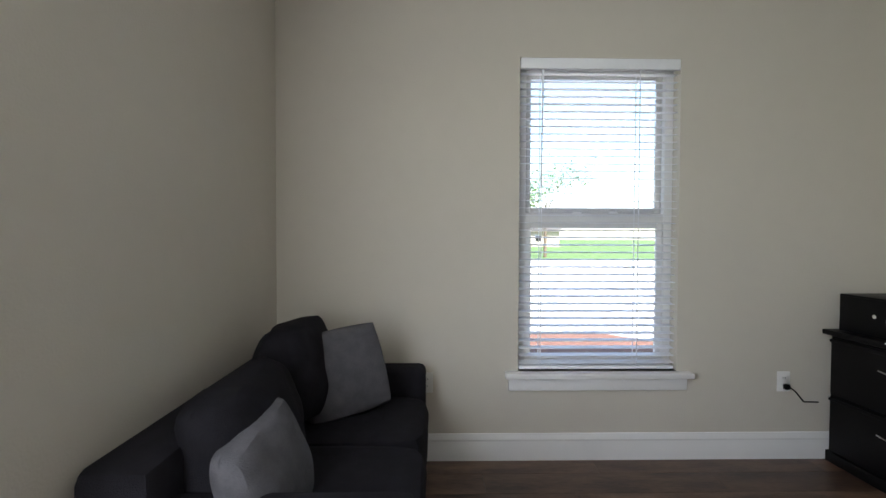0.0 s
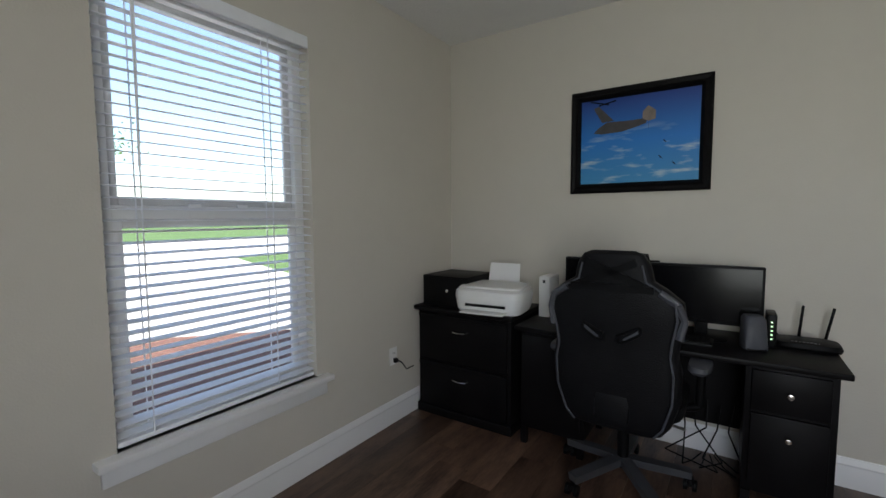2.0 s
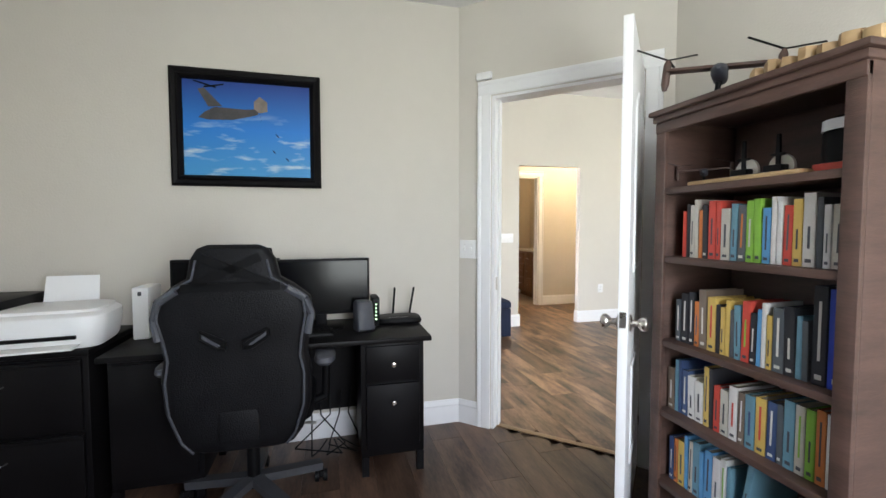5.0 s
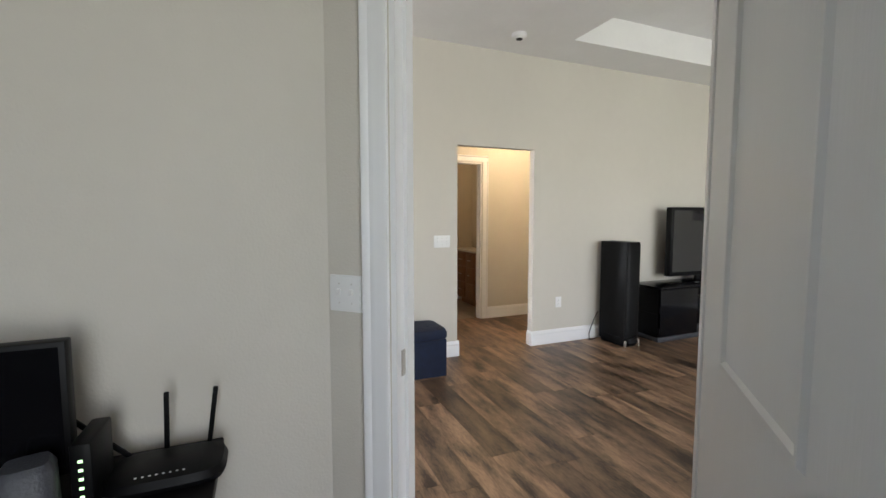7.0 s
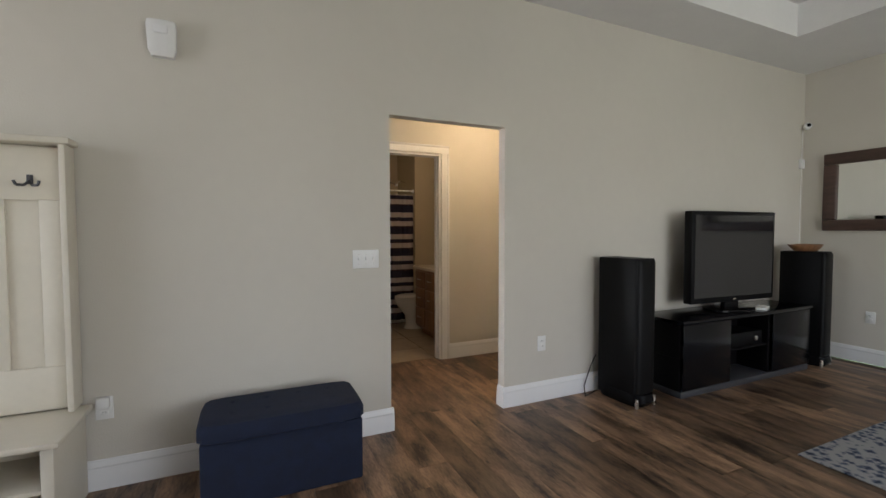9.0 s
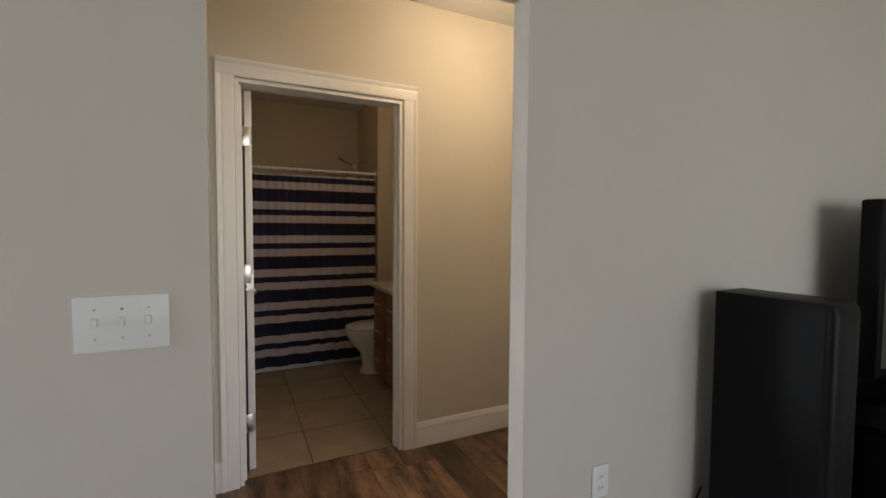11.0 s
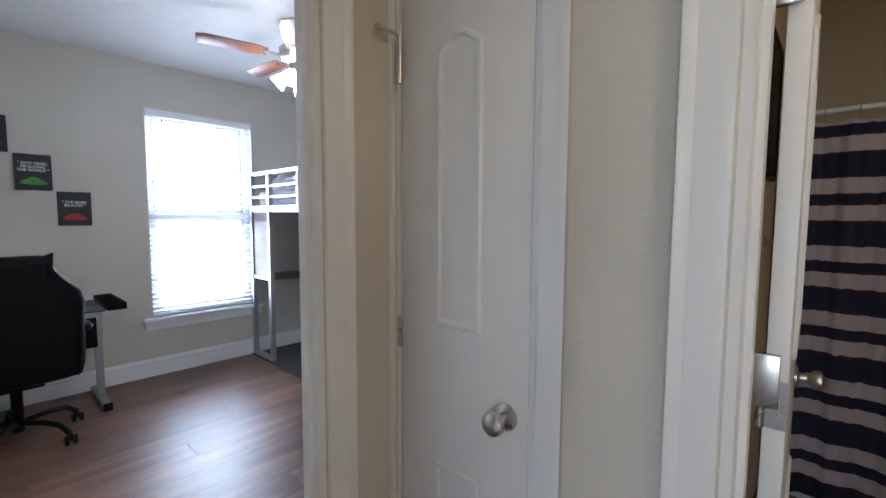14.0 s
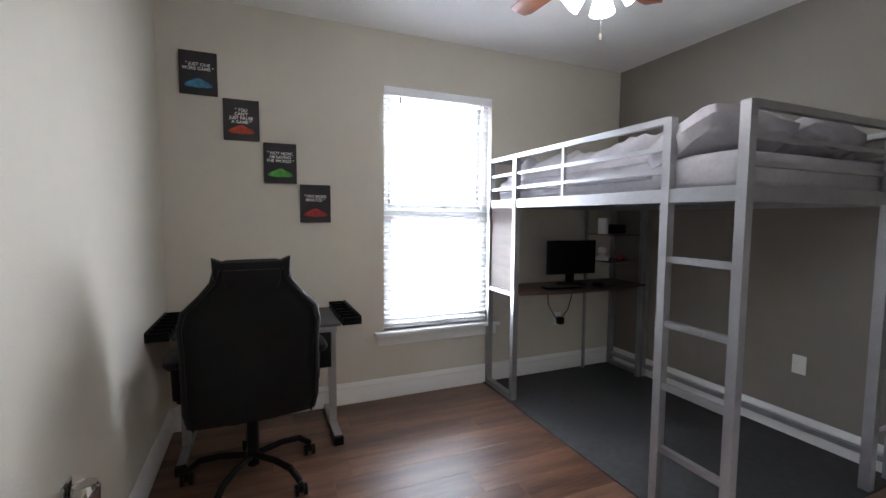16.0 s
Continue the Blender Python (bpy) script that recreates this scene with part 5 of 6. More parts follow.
tower_speaker(pose(4.84, -3.20, 0, 0, 0, -86), "tall black floor-standing speaker beside the TV stand")
tower_speaker(pose(4.80, -5.55, 0, 0, 0, -84), "tall black floor-standing speaker with a bowl on it")
bm = wire(B(), [(4.87, -3.12, 0.3), (4.88, -3.07, 0.2), (4.87, -3.0, 0.06), (4.8, -2.95, 0.01), (4.82, -3.0, 0.008), (4.84, -3.1, 0.02)], 0.004)
solo("speaker_cable", bm, M_PLASTIC, Matrix(), "thin black speaker cable", "cable")
bm = loft(B(), [(0, 0.06, 0.14, 0, 0), (0.03, 0.085, 0.19, 0, 0), (0.06, 0.1, 0.22, 0, 0), (0.065, 0.1, 0.22, 0, 0), (0.06, 0.09, 0.21, 0, 0), (0.02, 0.06, 0.16, 0, 0)], 28, 2.2, noisy=0.006)
solo("wooden_bowl", bm, M_OAK, pose(4.62, -5.55, 1.091), "long carved wooden dough bowl on the speaker", "bowl")

tv = thing("tv_stand", pose(4.86, -4.45, 0, 0, 0, -90), "black glass-fronted TV stand", "tv stand")
TW = 0.87
part("base", bx(-TW, TW, -0.40, -0.02, 0.0, 0.05, 0.004), M_DARKMETAL, tv)
part("body", bx(-TW, TW, -0.12, -0.001, 0.051, 0.57, 0.004), M_BLACKWOOD, tv)
for x in (-TW + 0.015, -0.28, 0.28, TW - 0.015):
    part("upright", bx(x - 0.012, x + 0.012, -0.38, -0.12, 0.051, 0.57), M_BLACKWOOD, tv)
part("shelf", bx(-TW, TW, -0.37, -0.12, 0.29, 0.305), M_BLACKWOOD, tv)
part("top", bx(-TW - 0.01, TW + 0.01, -0.42, 0, 0.571, 0.60, 0.004), M_SCREEN, tv)
for x0, x1 in ((-TW, -0.285), (0.285, TW)):
    part("glass_door", bx(x0 + 0.01, x1 - 0.005, -0.408, -0.401, 0.06, 0.565, 0.002), M_SCREEN, tv)
t = thing("av_receiver", pose(4.6, -4.45, 0.305, 0, 0, -90), "black media box on the TV stand shelf", "receiver")
part("case", bx(-0.22, 0.22, -0.1, 0.1, 0.001, 0.12, 0.004), M_PLASTIC, t)
part("knob", lathe(B(), [(0.02, 0), (0.02, 0.012), (0.015, 0.014)], 16, Matrix.Translation((0.12, -0.1, 0.06)) @ Matrix.Rotation(radians(90), 4, 'X')), M_STEEL, t)
t = thing("television", pose(4.66, -4.48, 0.60, 0, 0, -93), "large black flat television switched off", "television")
bz = part("bezel", bx(-0.53, 0.53, -0.03, 0.05, 0.07, 0.86, 0.012), M_PLASTIC, t)
part("screen", bx(-0.495, 0.495, -0.0325, -0.0305, 0.12, 0.825), mat("glossy_screen", (0.012, 0.012, 0.014), 0.06, var=0.1, spec=0.8), bz)
part("stand_neck", bx(-0.09, 0.09, -0.01, 0.03, 0.01, 0.1, 0.005), M_PLASTIC, t)
part("stand_foot", loft(B(), [(0, 0.26, 0.13, 0, 0), (0.012, 0.26, 0.13, 0, 0), (0.02, 0.2, 0.09, 0, 0)], 32, 3), M_SCREEN, t)
part("logo", bx(-0.02, 0.02, -0.0335, -0.0305, 0.088, 0.1), M_STEEL, bz)
solo("tv_remote_box", bx(-0.07, 0.07, -0.04, 0.04, 0, 0.025, 0.004), M_WHITEPL, pose(4.52, -4.7, 0.601, 0, 0, -70), "small white box in front of the television", "box")

# mirror on the far wall
mr = thing("wall_mirror", pose(3.84, -6.04, 1.29, 0, 0, 180), "wide rectangular wall mirror in a dark frame", "mirror")
MW, MH = 0.86, 0.78
for x0, x1, z0, z1 in ((-MW, MW, 0, 0.11), (-MW, MW, MH - 0.11, MH), (-MW, -MW + 0.11, 0.111, MH - 0.111), (MW - 0.11, MW, 0.111, MH - 0.111)):
    part("frame_rail", bx(x0, x1, -0.045, -0.002, z0, z1, 0.012), M_DARKWOOD, mr)
part("mirror_glass", bx(-MW + 0.1, MW - 0.1, -0.012, -0.004, 0.1, MH - 0.1), M_MIRROR, mr)
cmx = thing("security_camera", pose(4.86, -6.0, 2.34), "small white security camera in the wall corner", "camera")
part("bracket", rod(B(), (0.03, -0.03, 0.05), (0.0, 0.0, 0.05), 0.012), M_WHITEPL, cmx)
hd = part("head", lathe(B(), [(0.02, -0.03), (0.033, -0.02), (0.035, 0.02), (0.028, 0.035), (0.01, 0.04)], 18, Matrix.Translation((-0.02, 0.02, 0.05)) @ Matrix.Rotation(radians(100), 4, Vector((1, 1, 0)))), M_WHITEPL, cmx)
part("lens", lathe(B(), [(0.018, -0.034), (0.018, -0.03)], 14, Matrix.Translation((-0.02, 0.02, 0.05)) @ Matrix.Rotation(radians(100), 4, Vector((1, 1, 0)))), M_PLASTIC, cmx)
screw_box("camera_adapter", pose(4.90, -5.98, 1.95, 0, 0, -90), 0.06, 0.035, 0.1, "small white power adapter on the wall", "adapter")
solo("camera_cable", wire(B(), [(4.888, -5.99, 2.36), (4.89, -5.99, 2.0), (4.89, -5.995, 0.9), (4.89, -5.99, 0.16)], 0.003, 6), M_WHITEPL, Matrix(), "thin white camera cable down the corner", "cable")
rg = thing("area_rug", pose(2.24, -4.84, 0.0), "worn blue and grey patterned area rug", "rug")
part("pile", bx(-1.38, 1.38, -1.40, 1.40, 0.001, 0.009, 0.003), rug_mat(), rg)
part("border", ring(B(), [(-1.40, -1.42), (1.40, -1.42), (1.40, 1.42), (-1.40, 1.42)], 0.0, 0.03, 0.011), mat("dark_rug_edge", (0.03, 0.04, 0.07), 0.95), rg, "", Matrix.Rotation(radians(90), 4, 'X') @ Matrix.Diagonal((1, -1, 1, 1)))

# ---- hall ----
cb = thing("linen_cupboard", pose(6.18, -3.62, 0, 0, 0, -90), "white built-in cupboard door above a return air grille", "cupboard", kind="structure")
for x0, x1, z0, z1 in ((-0.40, -0.31, 0.667, 2.158), (0.31, 0.40, 0.667, 2.158), (-0.40, 0.40, 2.16, 2.245), (-0.42, 0.42, 0.62, 0.665)):
    part("trim", bx(x0, x1, -0.022, -0.002, z0, z1, 0.005), M_TRIM, cb)
bm = bx(-0.309, 0.309, -0.016, -0.002, 0.70, 2.155, 0.003)
dd = part("cupboard_door", bm, M_DOOR, cb)
knob_parts(dd, -0.215, -0.016, 1.08, -1)
part("grille_frame", bx(-0.36, 0.36, -0.012, -0.002, 0.04, 0.61, 0.003), M_TRIM, cb)
for i in range(24):
    part("slat", bx(-0.32 + i * 0.0275, -0.307 + i * 0.0275, -0.02, -0.0125, 0.08, 0.57), M_TRIM, cb)
hl = thing("ceiling_lamp", pose(5.5, -2.7, CEIL), "round frosted hall ceiling lamp, lit", "lamp")
part("ring", lathe(B(), [(0.13, 0), (0.135, -0.01), (0.12, -0.025)], 28), M_STEEL, hl)
gl = part("globe", lathe(B(), [(0.115, -0.026), (0.11, -0.06), (0.07, -0.09), (0.01, -0.1)], 28), glow("lit_warm_glass", (1.0, 0.65, 0.3), 4.0), hl)
gl.visible_shadow = True

# ---- bathroom ----
tub = thing("bathtub", pose(8.0, -2.04, 0), "white bathtub behind the curtain", "bathtub")
part("apron", bx(0, 0.05, -0.675, 0.675, 0, 0.42, 0.012), M_PORC, tub)
part("rim", bx(0.051, 0.64, -0.64, -0.56, 0.36, 0.42, 0.01), M_PORC, tub)
part("rim", bx(0.051, 0.64, 0.56, 0.64, 0.36, 0.42, 0.01), M_PORC, tub)
part("basin", bx(0.051, 0.64, -0.56, 0.56, 0.02, 0.1), M_PORC, tub)
part("surround", bx(-0.03, 0.0, -0.655, -0.645, 0.42, 1.78), M_PORC, tub)
rd = thing("curtain_rod", pose(7.96, -2.04, 1.85), "white shower curtain rod", "curtain rod")
part("tube", rod(B(), (0, -0.675, 0), (0, 0.675, 0), 0.0125), M_WHITEPL, rd)
for s in (-1, 1):
    part("flange", rod(B(), (0, s * 0.665, 0), (0, s * 0.678, 0), 0.03), M_WHITEPL, rd)
cu = thing("shower_curtain", pose(7.95, -2.04, 0.0), "striped white, navy and maroon shower curtain, drawn shut", "curtain")
bm = B()
nx, nz = 150, 24
g = []
for i in range(nx + 1):
    col = []
    u = i / nx
    for j in range(nz + 1):
        v = j / nz
        fold = 0.5 + 0.5 * (1 - v)
        x = 0.016 * math.sin(u * 50 + 1.5 * math.sin(u * 9)) * fold + 0.006 * math.sin(u * 131) - 0.01
        z = 0.06 + v * 1.745 - 0.012 * abs(math.sin(u * math.pi * 11)) * v
        col.append(bm.verts.new((x, 0.668 - u * 1.335, z)))
    g.append(col)
for i in range(nx):
    for j in range(nz):
        bm.faces.new((g[i][j], g[i + 1][j], g[i + 1][j + 1], g[i][j + 1]))
cl = part("cloth", bm, M_CURTAIN, cu)
so = cl.modifiers.new("thick", 'SOLIDIFY')
so.thickness = 0.002
for i in range(12):
    part("ring", wire(B(), [(0.01, 0.63 - i * 0.114, 1.805), (-0.006, 0.63 - i * 0.114, 1.85), (0.01, 0.63 - i * 0.114, 1.866), (0.024, 0.63 - i * 0.114, 1.85)], 0.003, 6), M_CHROME, cu)
sh = thing("shower_fixture", pose(8.3, -2.72, 1.95), "chrome shower arm with a hand shower", "shower head")
part("arm", wire(B(), [(0, 0.0, 0.06), (0, 0.08, 0.07), (0, 0.14, 0.02)], 0.009), M_CHROME, sh)
part("hand_shower", wire(B(), [(0, 0.14, 0.02), (0, 0.24, 0.06), (0, 0.30, 0.1)], 0.011), M_CHROME, sh)
part("spray_head", lathe(B(), [(0.012, 0), (0.034, 0.02), (0.034, 0.03)], 18, Matrix.Translation((0, 0.29, 0.11)) @ Matrix.Rotation(radians(130), 4, 'X')), M_CHROME, sh)
part("bracket", lathe(B(), [(0.02, 0), (0.02, 0.03)], 14, pose(0, 0.135, 0.0)), M_WHITEPL, sh)

to = thing("toilet", pose(7.66, -3.04, 0, 0, 0, 180), "white porcelain toilet with its lid down", "toilet")
# local -y to the room
part("tank", bx(-0.2, 0.2, -0.19, -0.01, 0.38, 0.72, 0.02), M_PORC, to)
part("tank_lid", bx(-0.21, 0.21, -0.2, -0.005, 0.721, 0.75, 0.01), M_PORC, to)
part("bowl", loft(B(), [(0.0, 0.115, 0.2, 0, -0.37), (0.06, 0.1, 0.17, 0, -0.37), (0.18, 0.11, 0.17, 0, -0.39), (0.27, 0.16, 0.22, 0, -0.42), (0.36, 0.185, 0.25, 0, -0.44), (0.39, 0.185, 0.25, 0, -0.44)], 36, 2.3), M_PORC, to)
part("seat", loft(B(), [(0.392, 0.19, 0.25, 0, -0.44), (0.40, 0.195, 0.255, 0, -0.44), (0.412, 0.19, 0.25, 0, -0.44)], 36, 2.3), M_PORC, to)
part("lid", loft(B(), [(0.416, 0.19, 0.25, 0, -0.435), (0.428, 0.195, 0.255, 0, -0.435), (0.44, 0.17, 0.22, 0, -0.43)], 36, 2.3), M_PORC, to)
va = thing("bathroom_vanity", pose(6.93, -3.04, 0, 0, 0, 180), "oak bathroom vanity with drawers and a cream top", "vanity")
part("body", bx(-0.46, 0.5, -0.50, 0, 0.09, 0.82, 0.003), M_OAK, va)
part("toe_kick", bx(-0.44, 0.48, -0.43, 0, 0, 0.089), M_OAK, va)
part("counter", bx(-0.49, 0.55, -0.54, 0, 0.821, 0.855, 0.006), M_STONE, va)
for z0, z1 in ((0.12, 0.34), (0.36, 0.58), (0.60, 0.79)):
    for x0, x1 in ((-0.44, -0.15), (-0.12, 0.17), (0.2, 0.48)):
        dr = part("drawer", bx(x0, x1, -0.519, -0.501, z0, z1, 0.004), M_OAK, va)
        bm = wire(B(), [((x0 + x1) / 2 - 0.04, -0.519, (z0 + z1) / 2), ((x0 + x1) / 2 - 0.03, -0.54, (z0 + z1) / 2), ((x0 + x1) / 2 + 0.03, -0.54, (z0 + z1) / 2), ((x0 + x1) / 2 + 0.04, -0.519, (z0 + z1) / 2)], 0.004)
        part("handle", bm, M_STEEL, dr)
bp = thing("framed_print", pose(7.5, -1.36, 1.53), "dark framed print on the bathroom wall", "picture")
part("frame", ring(bx(-0.2, 0.2, -0.02, -0.002, 0, 0.55, 0.003), [(-0.2, 0), (0.2, 0), (0.2, 0.55), (-0.2, 0.55)], -0.02, 0.03, -0.006), M_BLACKWOOD, bp)
th = thing("towel_hook", pose(7.66, -1.36, 1.27), "brushed nickel towel hook", "hook")
part("plate", lathe(B(), [(0.022, 0), (0.022, 0.01)], 16, Matrix.Rotation(radians(90), 4, 'X') @ Matrix.Translation((0, 0, 0.001))), M_STEEL, th)
part("peg", wire(B(), [(0, -0.01, 0), (0, -0.06, 0.0), (0, -0.075, 0.018)], 0.008), M_STEEL, th)
bt = struct("floor_bath", bx(6.24, 8.65, -3.05, -1.36, -0.1, -0.006), M_GROUT, "tan tiled bathroom floor")

# ---- bedroom ----
POSTS = ["JUST ONE|MORE GAME", "YOU|CAN'T|JUST PAUSE|A GAME", "NOT NOW,|I'M SAVING|THE WORLD", "FIVE MORE|MINUTES"]
PC = [(0.06, 0.22, 0.36), (0.42, 0.06, 0.03), (0.08, 0.3, 0.06), (0.36, 0.04, 0.04)]
PN = ["blue", "red", "green", "red"]
M_CANVAS = mat("charcoal_canvas", (0.045, 0.042, 0.048), 0.85, var=0.15, scale=10, bump=0.3, bscale=200)
M_TYPE = mat("white_type", (0.7, 0.7, 0.7), 0.8, var=0.02)


def lettering(txt, size, x, z, parent):
    cu = bpy.data.curves.new("lettering", 'FONT')
    cu.body, cu.size, cu.align_x, cu.extrude, cu.offset = txt, size, 'CENTER', 0.0008, 0.0006
    tmp = bpy.data.objects.new("tmp_text", cu)
    scene.collection.objects.link(tmp)
    me = bpy.data.meshes.new_from_object(tmp.evaluated_get(bpy.context.evaluated_depsgraph_get()))
    bpy.data.objects.remove(tmp)
    me.materials.clear()
    me.materials.append(M_TYPE)
    ob = new("lettering", me)
    ob.parent = parent
    ob.matrix_basis = pose(x, -0.0185, z, 90, 0, 0)
    return ob


def gamepad(bm, s):
    k = []
    for i in range(40):
        a = 2 * math.pi * i / 40
        r = 1 + 0.18 * math.cos(2 * a) + 0.1 * math.cos(4 * a) - 0.12 * math.sin(a) * abs(math.cos(a)) + 0.1 * noise.noise((i * 0.9, s, 0))
        k.append((0.058 * r * math.cos(a), 0.066 + 0.03 * r * math.sin(a) - 0.012 * abs(math.cos(a)) ** 3))
    return prism(bm, k, 'y', -0.0188, -0.0178)


for i, (x0, x1, z0, z1) in enumerate([(5.095, 5.295, 2.05, 2.30), (5.32, 5.523, 1.797, 2.045), (5.544, 5.742, 1.541, 1.795), (5.76, 5.956, 1.288, 1.538)]):
    w, h = x1 - x0, z1 - z0
    p = thing("canvas_print", pose((x0 + x1) / 2, 2.65, z0), "dark canvas print with white words and a %s game controller" % PN[i], "canvas print", "game canvas prints")
    part("canvas", bx(-w / 2, w / 2, -0.018, -0.001, 0, h, 0.002), M_CANVAS, p)
    lines = POSTS[i].split("|")
    for k, tx in enumerate(lines):
        q = ('" ' if k == 0 else "") + tx + (' "' if k == len(lines) - 1 else "")
        lettering(q, 0.026, 0, h - 0.085 - k * 0.024 + (0.012 if len(lines) > 2 else 0), p)
    part("printed_controller", gamepad(B(), i), mat(PN[i] + "_print_ink_" + "abcd"[i], PC[i], 0.8, var=0.5, scale=40), p)

gaming_chair(pose(5.455, 1.94, 0, 0, 0, 4), "black racing-style desk chair with cat-ear headrest", True, False)

gd = thing("drafting_desk", pose(5.51, 2.36, 0), "grey-topped metal craft desk with black side trays", "desk")
for s in (-1, 1):
    lg = part("leg", bar(B(), (s * 0.40, -0.02, 0.05), (s * 0.40, -0.02, 0.68), 0.045, 0.03), M_SILVER, gd)
    part("foot", bar(B(), (s * 0.40, -0.25, 0.03), (s * 0.40, 0.24, 0.03), 0.045, 0.03), M_SILVER, lg)
    part("foot_cap", bx(s * 0.40 - 0.026, s * 0.40 + 0.026, -0.265, -0.235, 0.0, 0.05, 0.004), M_PLASTIC, lg)
    tr = part("side_tray", bx(s * 0.475 - 0.05, s * 0.475 + 0.05, -0.26, 0.26, 0.705, 0.725, 0.003), M_PLASTIC, gd)
    for k in range(7):
        y = -0.26 + 0.52 * k / 6
        part("divider", bx(s * 0.475 - 0.05, s * 0.475 + 0.05, y - 0.003, y + 0.003, 0.726, 0.75), M_PLASTIC, tr)
    part("tray_rim", bx(s * 0.53 - 0.006, s * 0.53 + 0.006, -0.26, 0.26, 0.705, 0.755, 0.003), M_PLASTIC, tr)
part("top", bx(-0.42, 0.42, -0.24, 0.25, 0.70, 0.716, 0.003), M_DARKMETAL, gd, "grey glass top")
part("front_rail", bar(B(), (-0.4, -0.2, 0.68), (0.4, -0.2, 0.68), 0.03, 0.03), M_SILVER, gd)
dw = part("drawer_box", bx(0.14, 0.37, -0.2, 0.15, 0.45, 0.66, 0.006), M_PLASTIC, gd)
part("handle", wire(B(), [(0.2, -0.2, 0.52), (0.21, -0.225, 0.52), (0.29, -0.225, 0.52), (0.30, -0.2, 0.52)], 0.006), M_STEEL, dw)

# loft bed
X0, X1, Y0, Y1 = 7.18, 8.45, 0.69, 2.61
lb = thing("loft_bed", pose(X0, Y0, 0), "silver metal loft bed with ladder and guard rails", "bed")
LW, LL = X1 - X0, Y1 - Y0
YM = LL - 0.36


def tube(name, a, b, w=0.04, h=None, parent=None):
    return part(name, bar(B(), a, b, w, h or w), M_SILVER, parent or lb)


TOP = 1.77
for x, y, nm in ((0, LL, "post"), (0, YM, "post"), (0, 0.33, "ladder_post"), (0, 0, "ladder_post"), (LW, 0, "post"), (LW, LL, "post"), (LW, YM, "post")):
    tube(nm, (x, y, 0), (x, y, TOP if nm == "ladder_post" or x == 0 or y == 0 else 1.76))
for x in (0, LW):
    tube("floor_bar", (x, YM, 0.025), (x, LL, 0.025))
    tube("side_rail", (x, 0, 1.43), (x, LL, 1.43), 0.03, 0.06)
    tube("shelf_bar", (x, YM, 0.78), (x, LL, 0.78), 0.03)
tube("floor_bar", (LW, 0, 0.10), (LW, LL, 0.10), 0.03)
tube("end_rail", (0, 0, 1.43), (LW, 0, 1.43), 0.03, 0.06)
tube("end_rail", (0, LL, 1.43), (LW, LL, 1.43), 0.03, 0.06)
for z in (1.54, 1.64, 1.76):
    th_ = 0.02 if z < 1.7 else 0.03
    tube("guard_rail", (0, 0.33, z), (0, YM, z), th_)
    tube("guard_rail", (0, YM, z), (0, LL, z), th_)
    tube("guard_rail", (0, LL, z), (LW, LL, z), th_)
    tube("guard_rail", (LW, 0, z), (LW, LL, z), th_)
    tube("guard_rail", (0, 0, z), (LW - 0.22, 0, z), th_)
tube("guard_upright", (0, 1.05, 1.45), (0, 1.05, 1.76), 0.02)
for z in (0.28, 0.575, 0.86, 1.15):
    tube("rung", (0, 0, z), (0, 0.33, z), 0.028)
for i in range(14):
    y = 0.1 + i * (LL - 0.2) / 13
    part("mattress_slat", bar(B(), (0.01, y, 1.44), (LW - 0.01, y, 1.44), 0.03, 0.012), M_SILVER, lb)
# second ladder, in the end frame by the wall
LP = LW - 0.22
tube("ladder_post", (LP, 0, 0), (LP, 0, 1.77), 0.045)
for z in (0.28, 0.575, 0.86, 1.15):
    tube("rung", (LP, 0, z), (LW, 0, z), 0.028)
# desk under the bed
ud = part("desktop", prism(B(), [(0.02, YM - 0.03), (0.35, YM - 0.10), (0.75, YM - 0.1), (LW - 0.02, YM - 0.02), (LW - 0.02, LL - 0.01), (0.02, LL - 0.01)], 'z', 0.775, 0.795, 0.003), M_DARKWOOD, lb, "dark wooden desktop")
part("side_board", bx(-0.006, 0.006, YM + 0.023, LL - 0.023, 0.80, 1.40), M_DARKWOOD, lb, "dark brown wooden end panel")
for z in (0.98, 1.2):
    part("corner_shelf", bx(LW - 0.33, LW - 0.02, YM + 0.02, LL - 0.02, z - 0.012, z, 0.003), M_DARKWOOD, lb)
tube("shelf_upright", (LW - 0.33, LL - 0.02, 0), (LW - 0.33, LL - 0.02, 1.42), 0.02)
tube("shelf_upright", (LW - 0.05, YM, 0.0), (LW - 0.05, YM, 1.42), 0.03)
# bedding
mt = thing("mattress", pose(X0, Y0, 1.447), "grey mattress on the loft bed", "mattress")
part("cover", bx(0.04, LW - 0.04, 0.04, LL - 0.04, 0.0, 0.16, 0.04, 3), M_BED, mt)


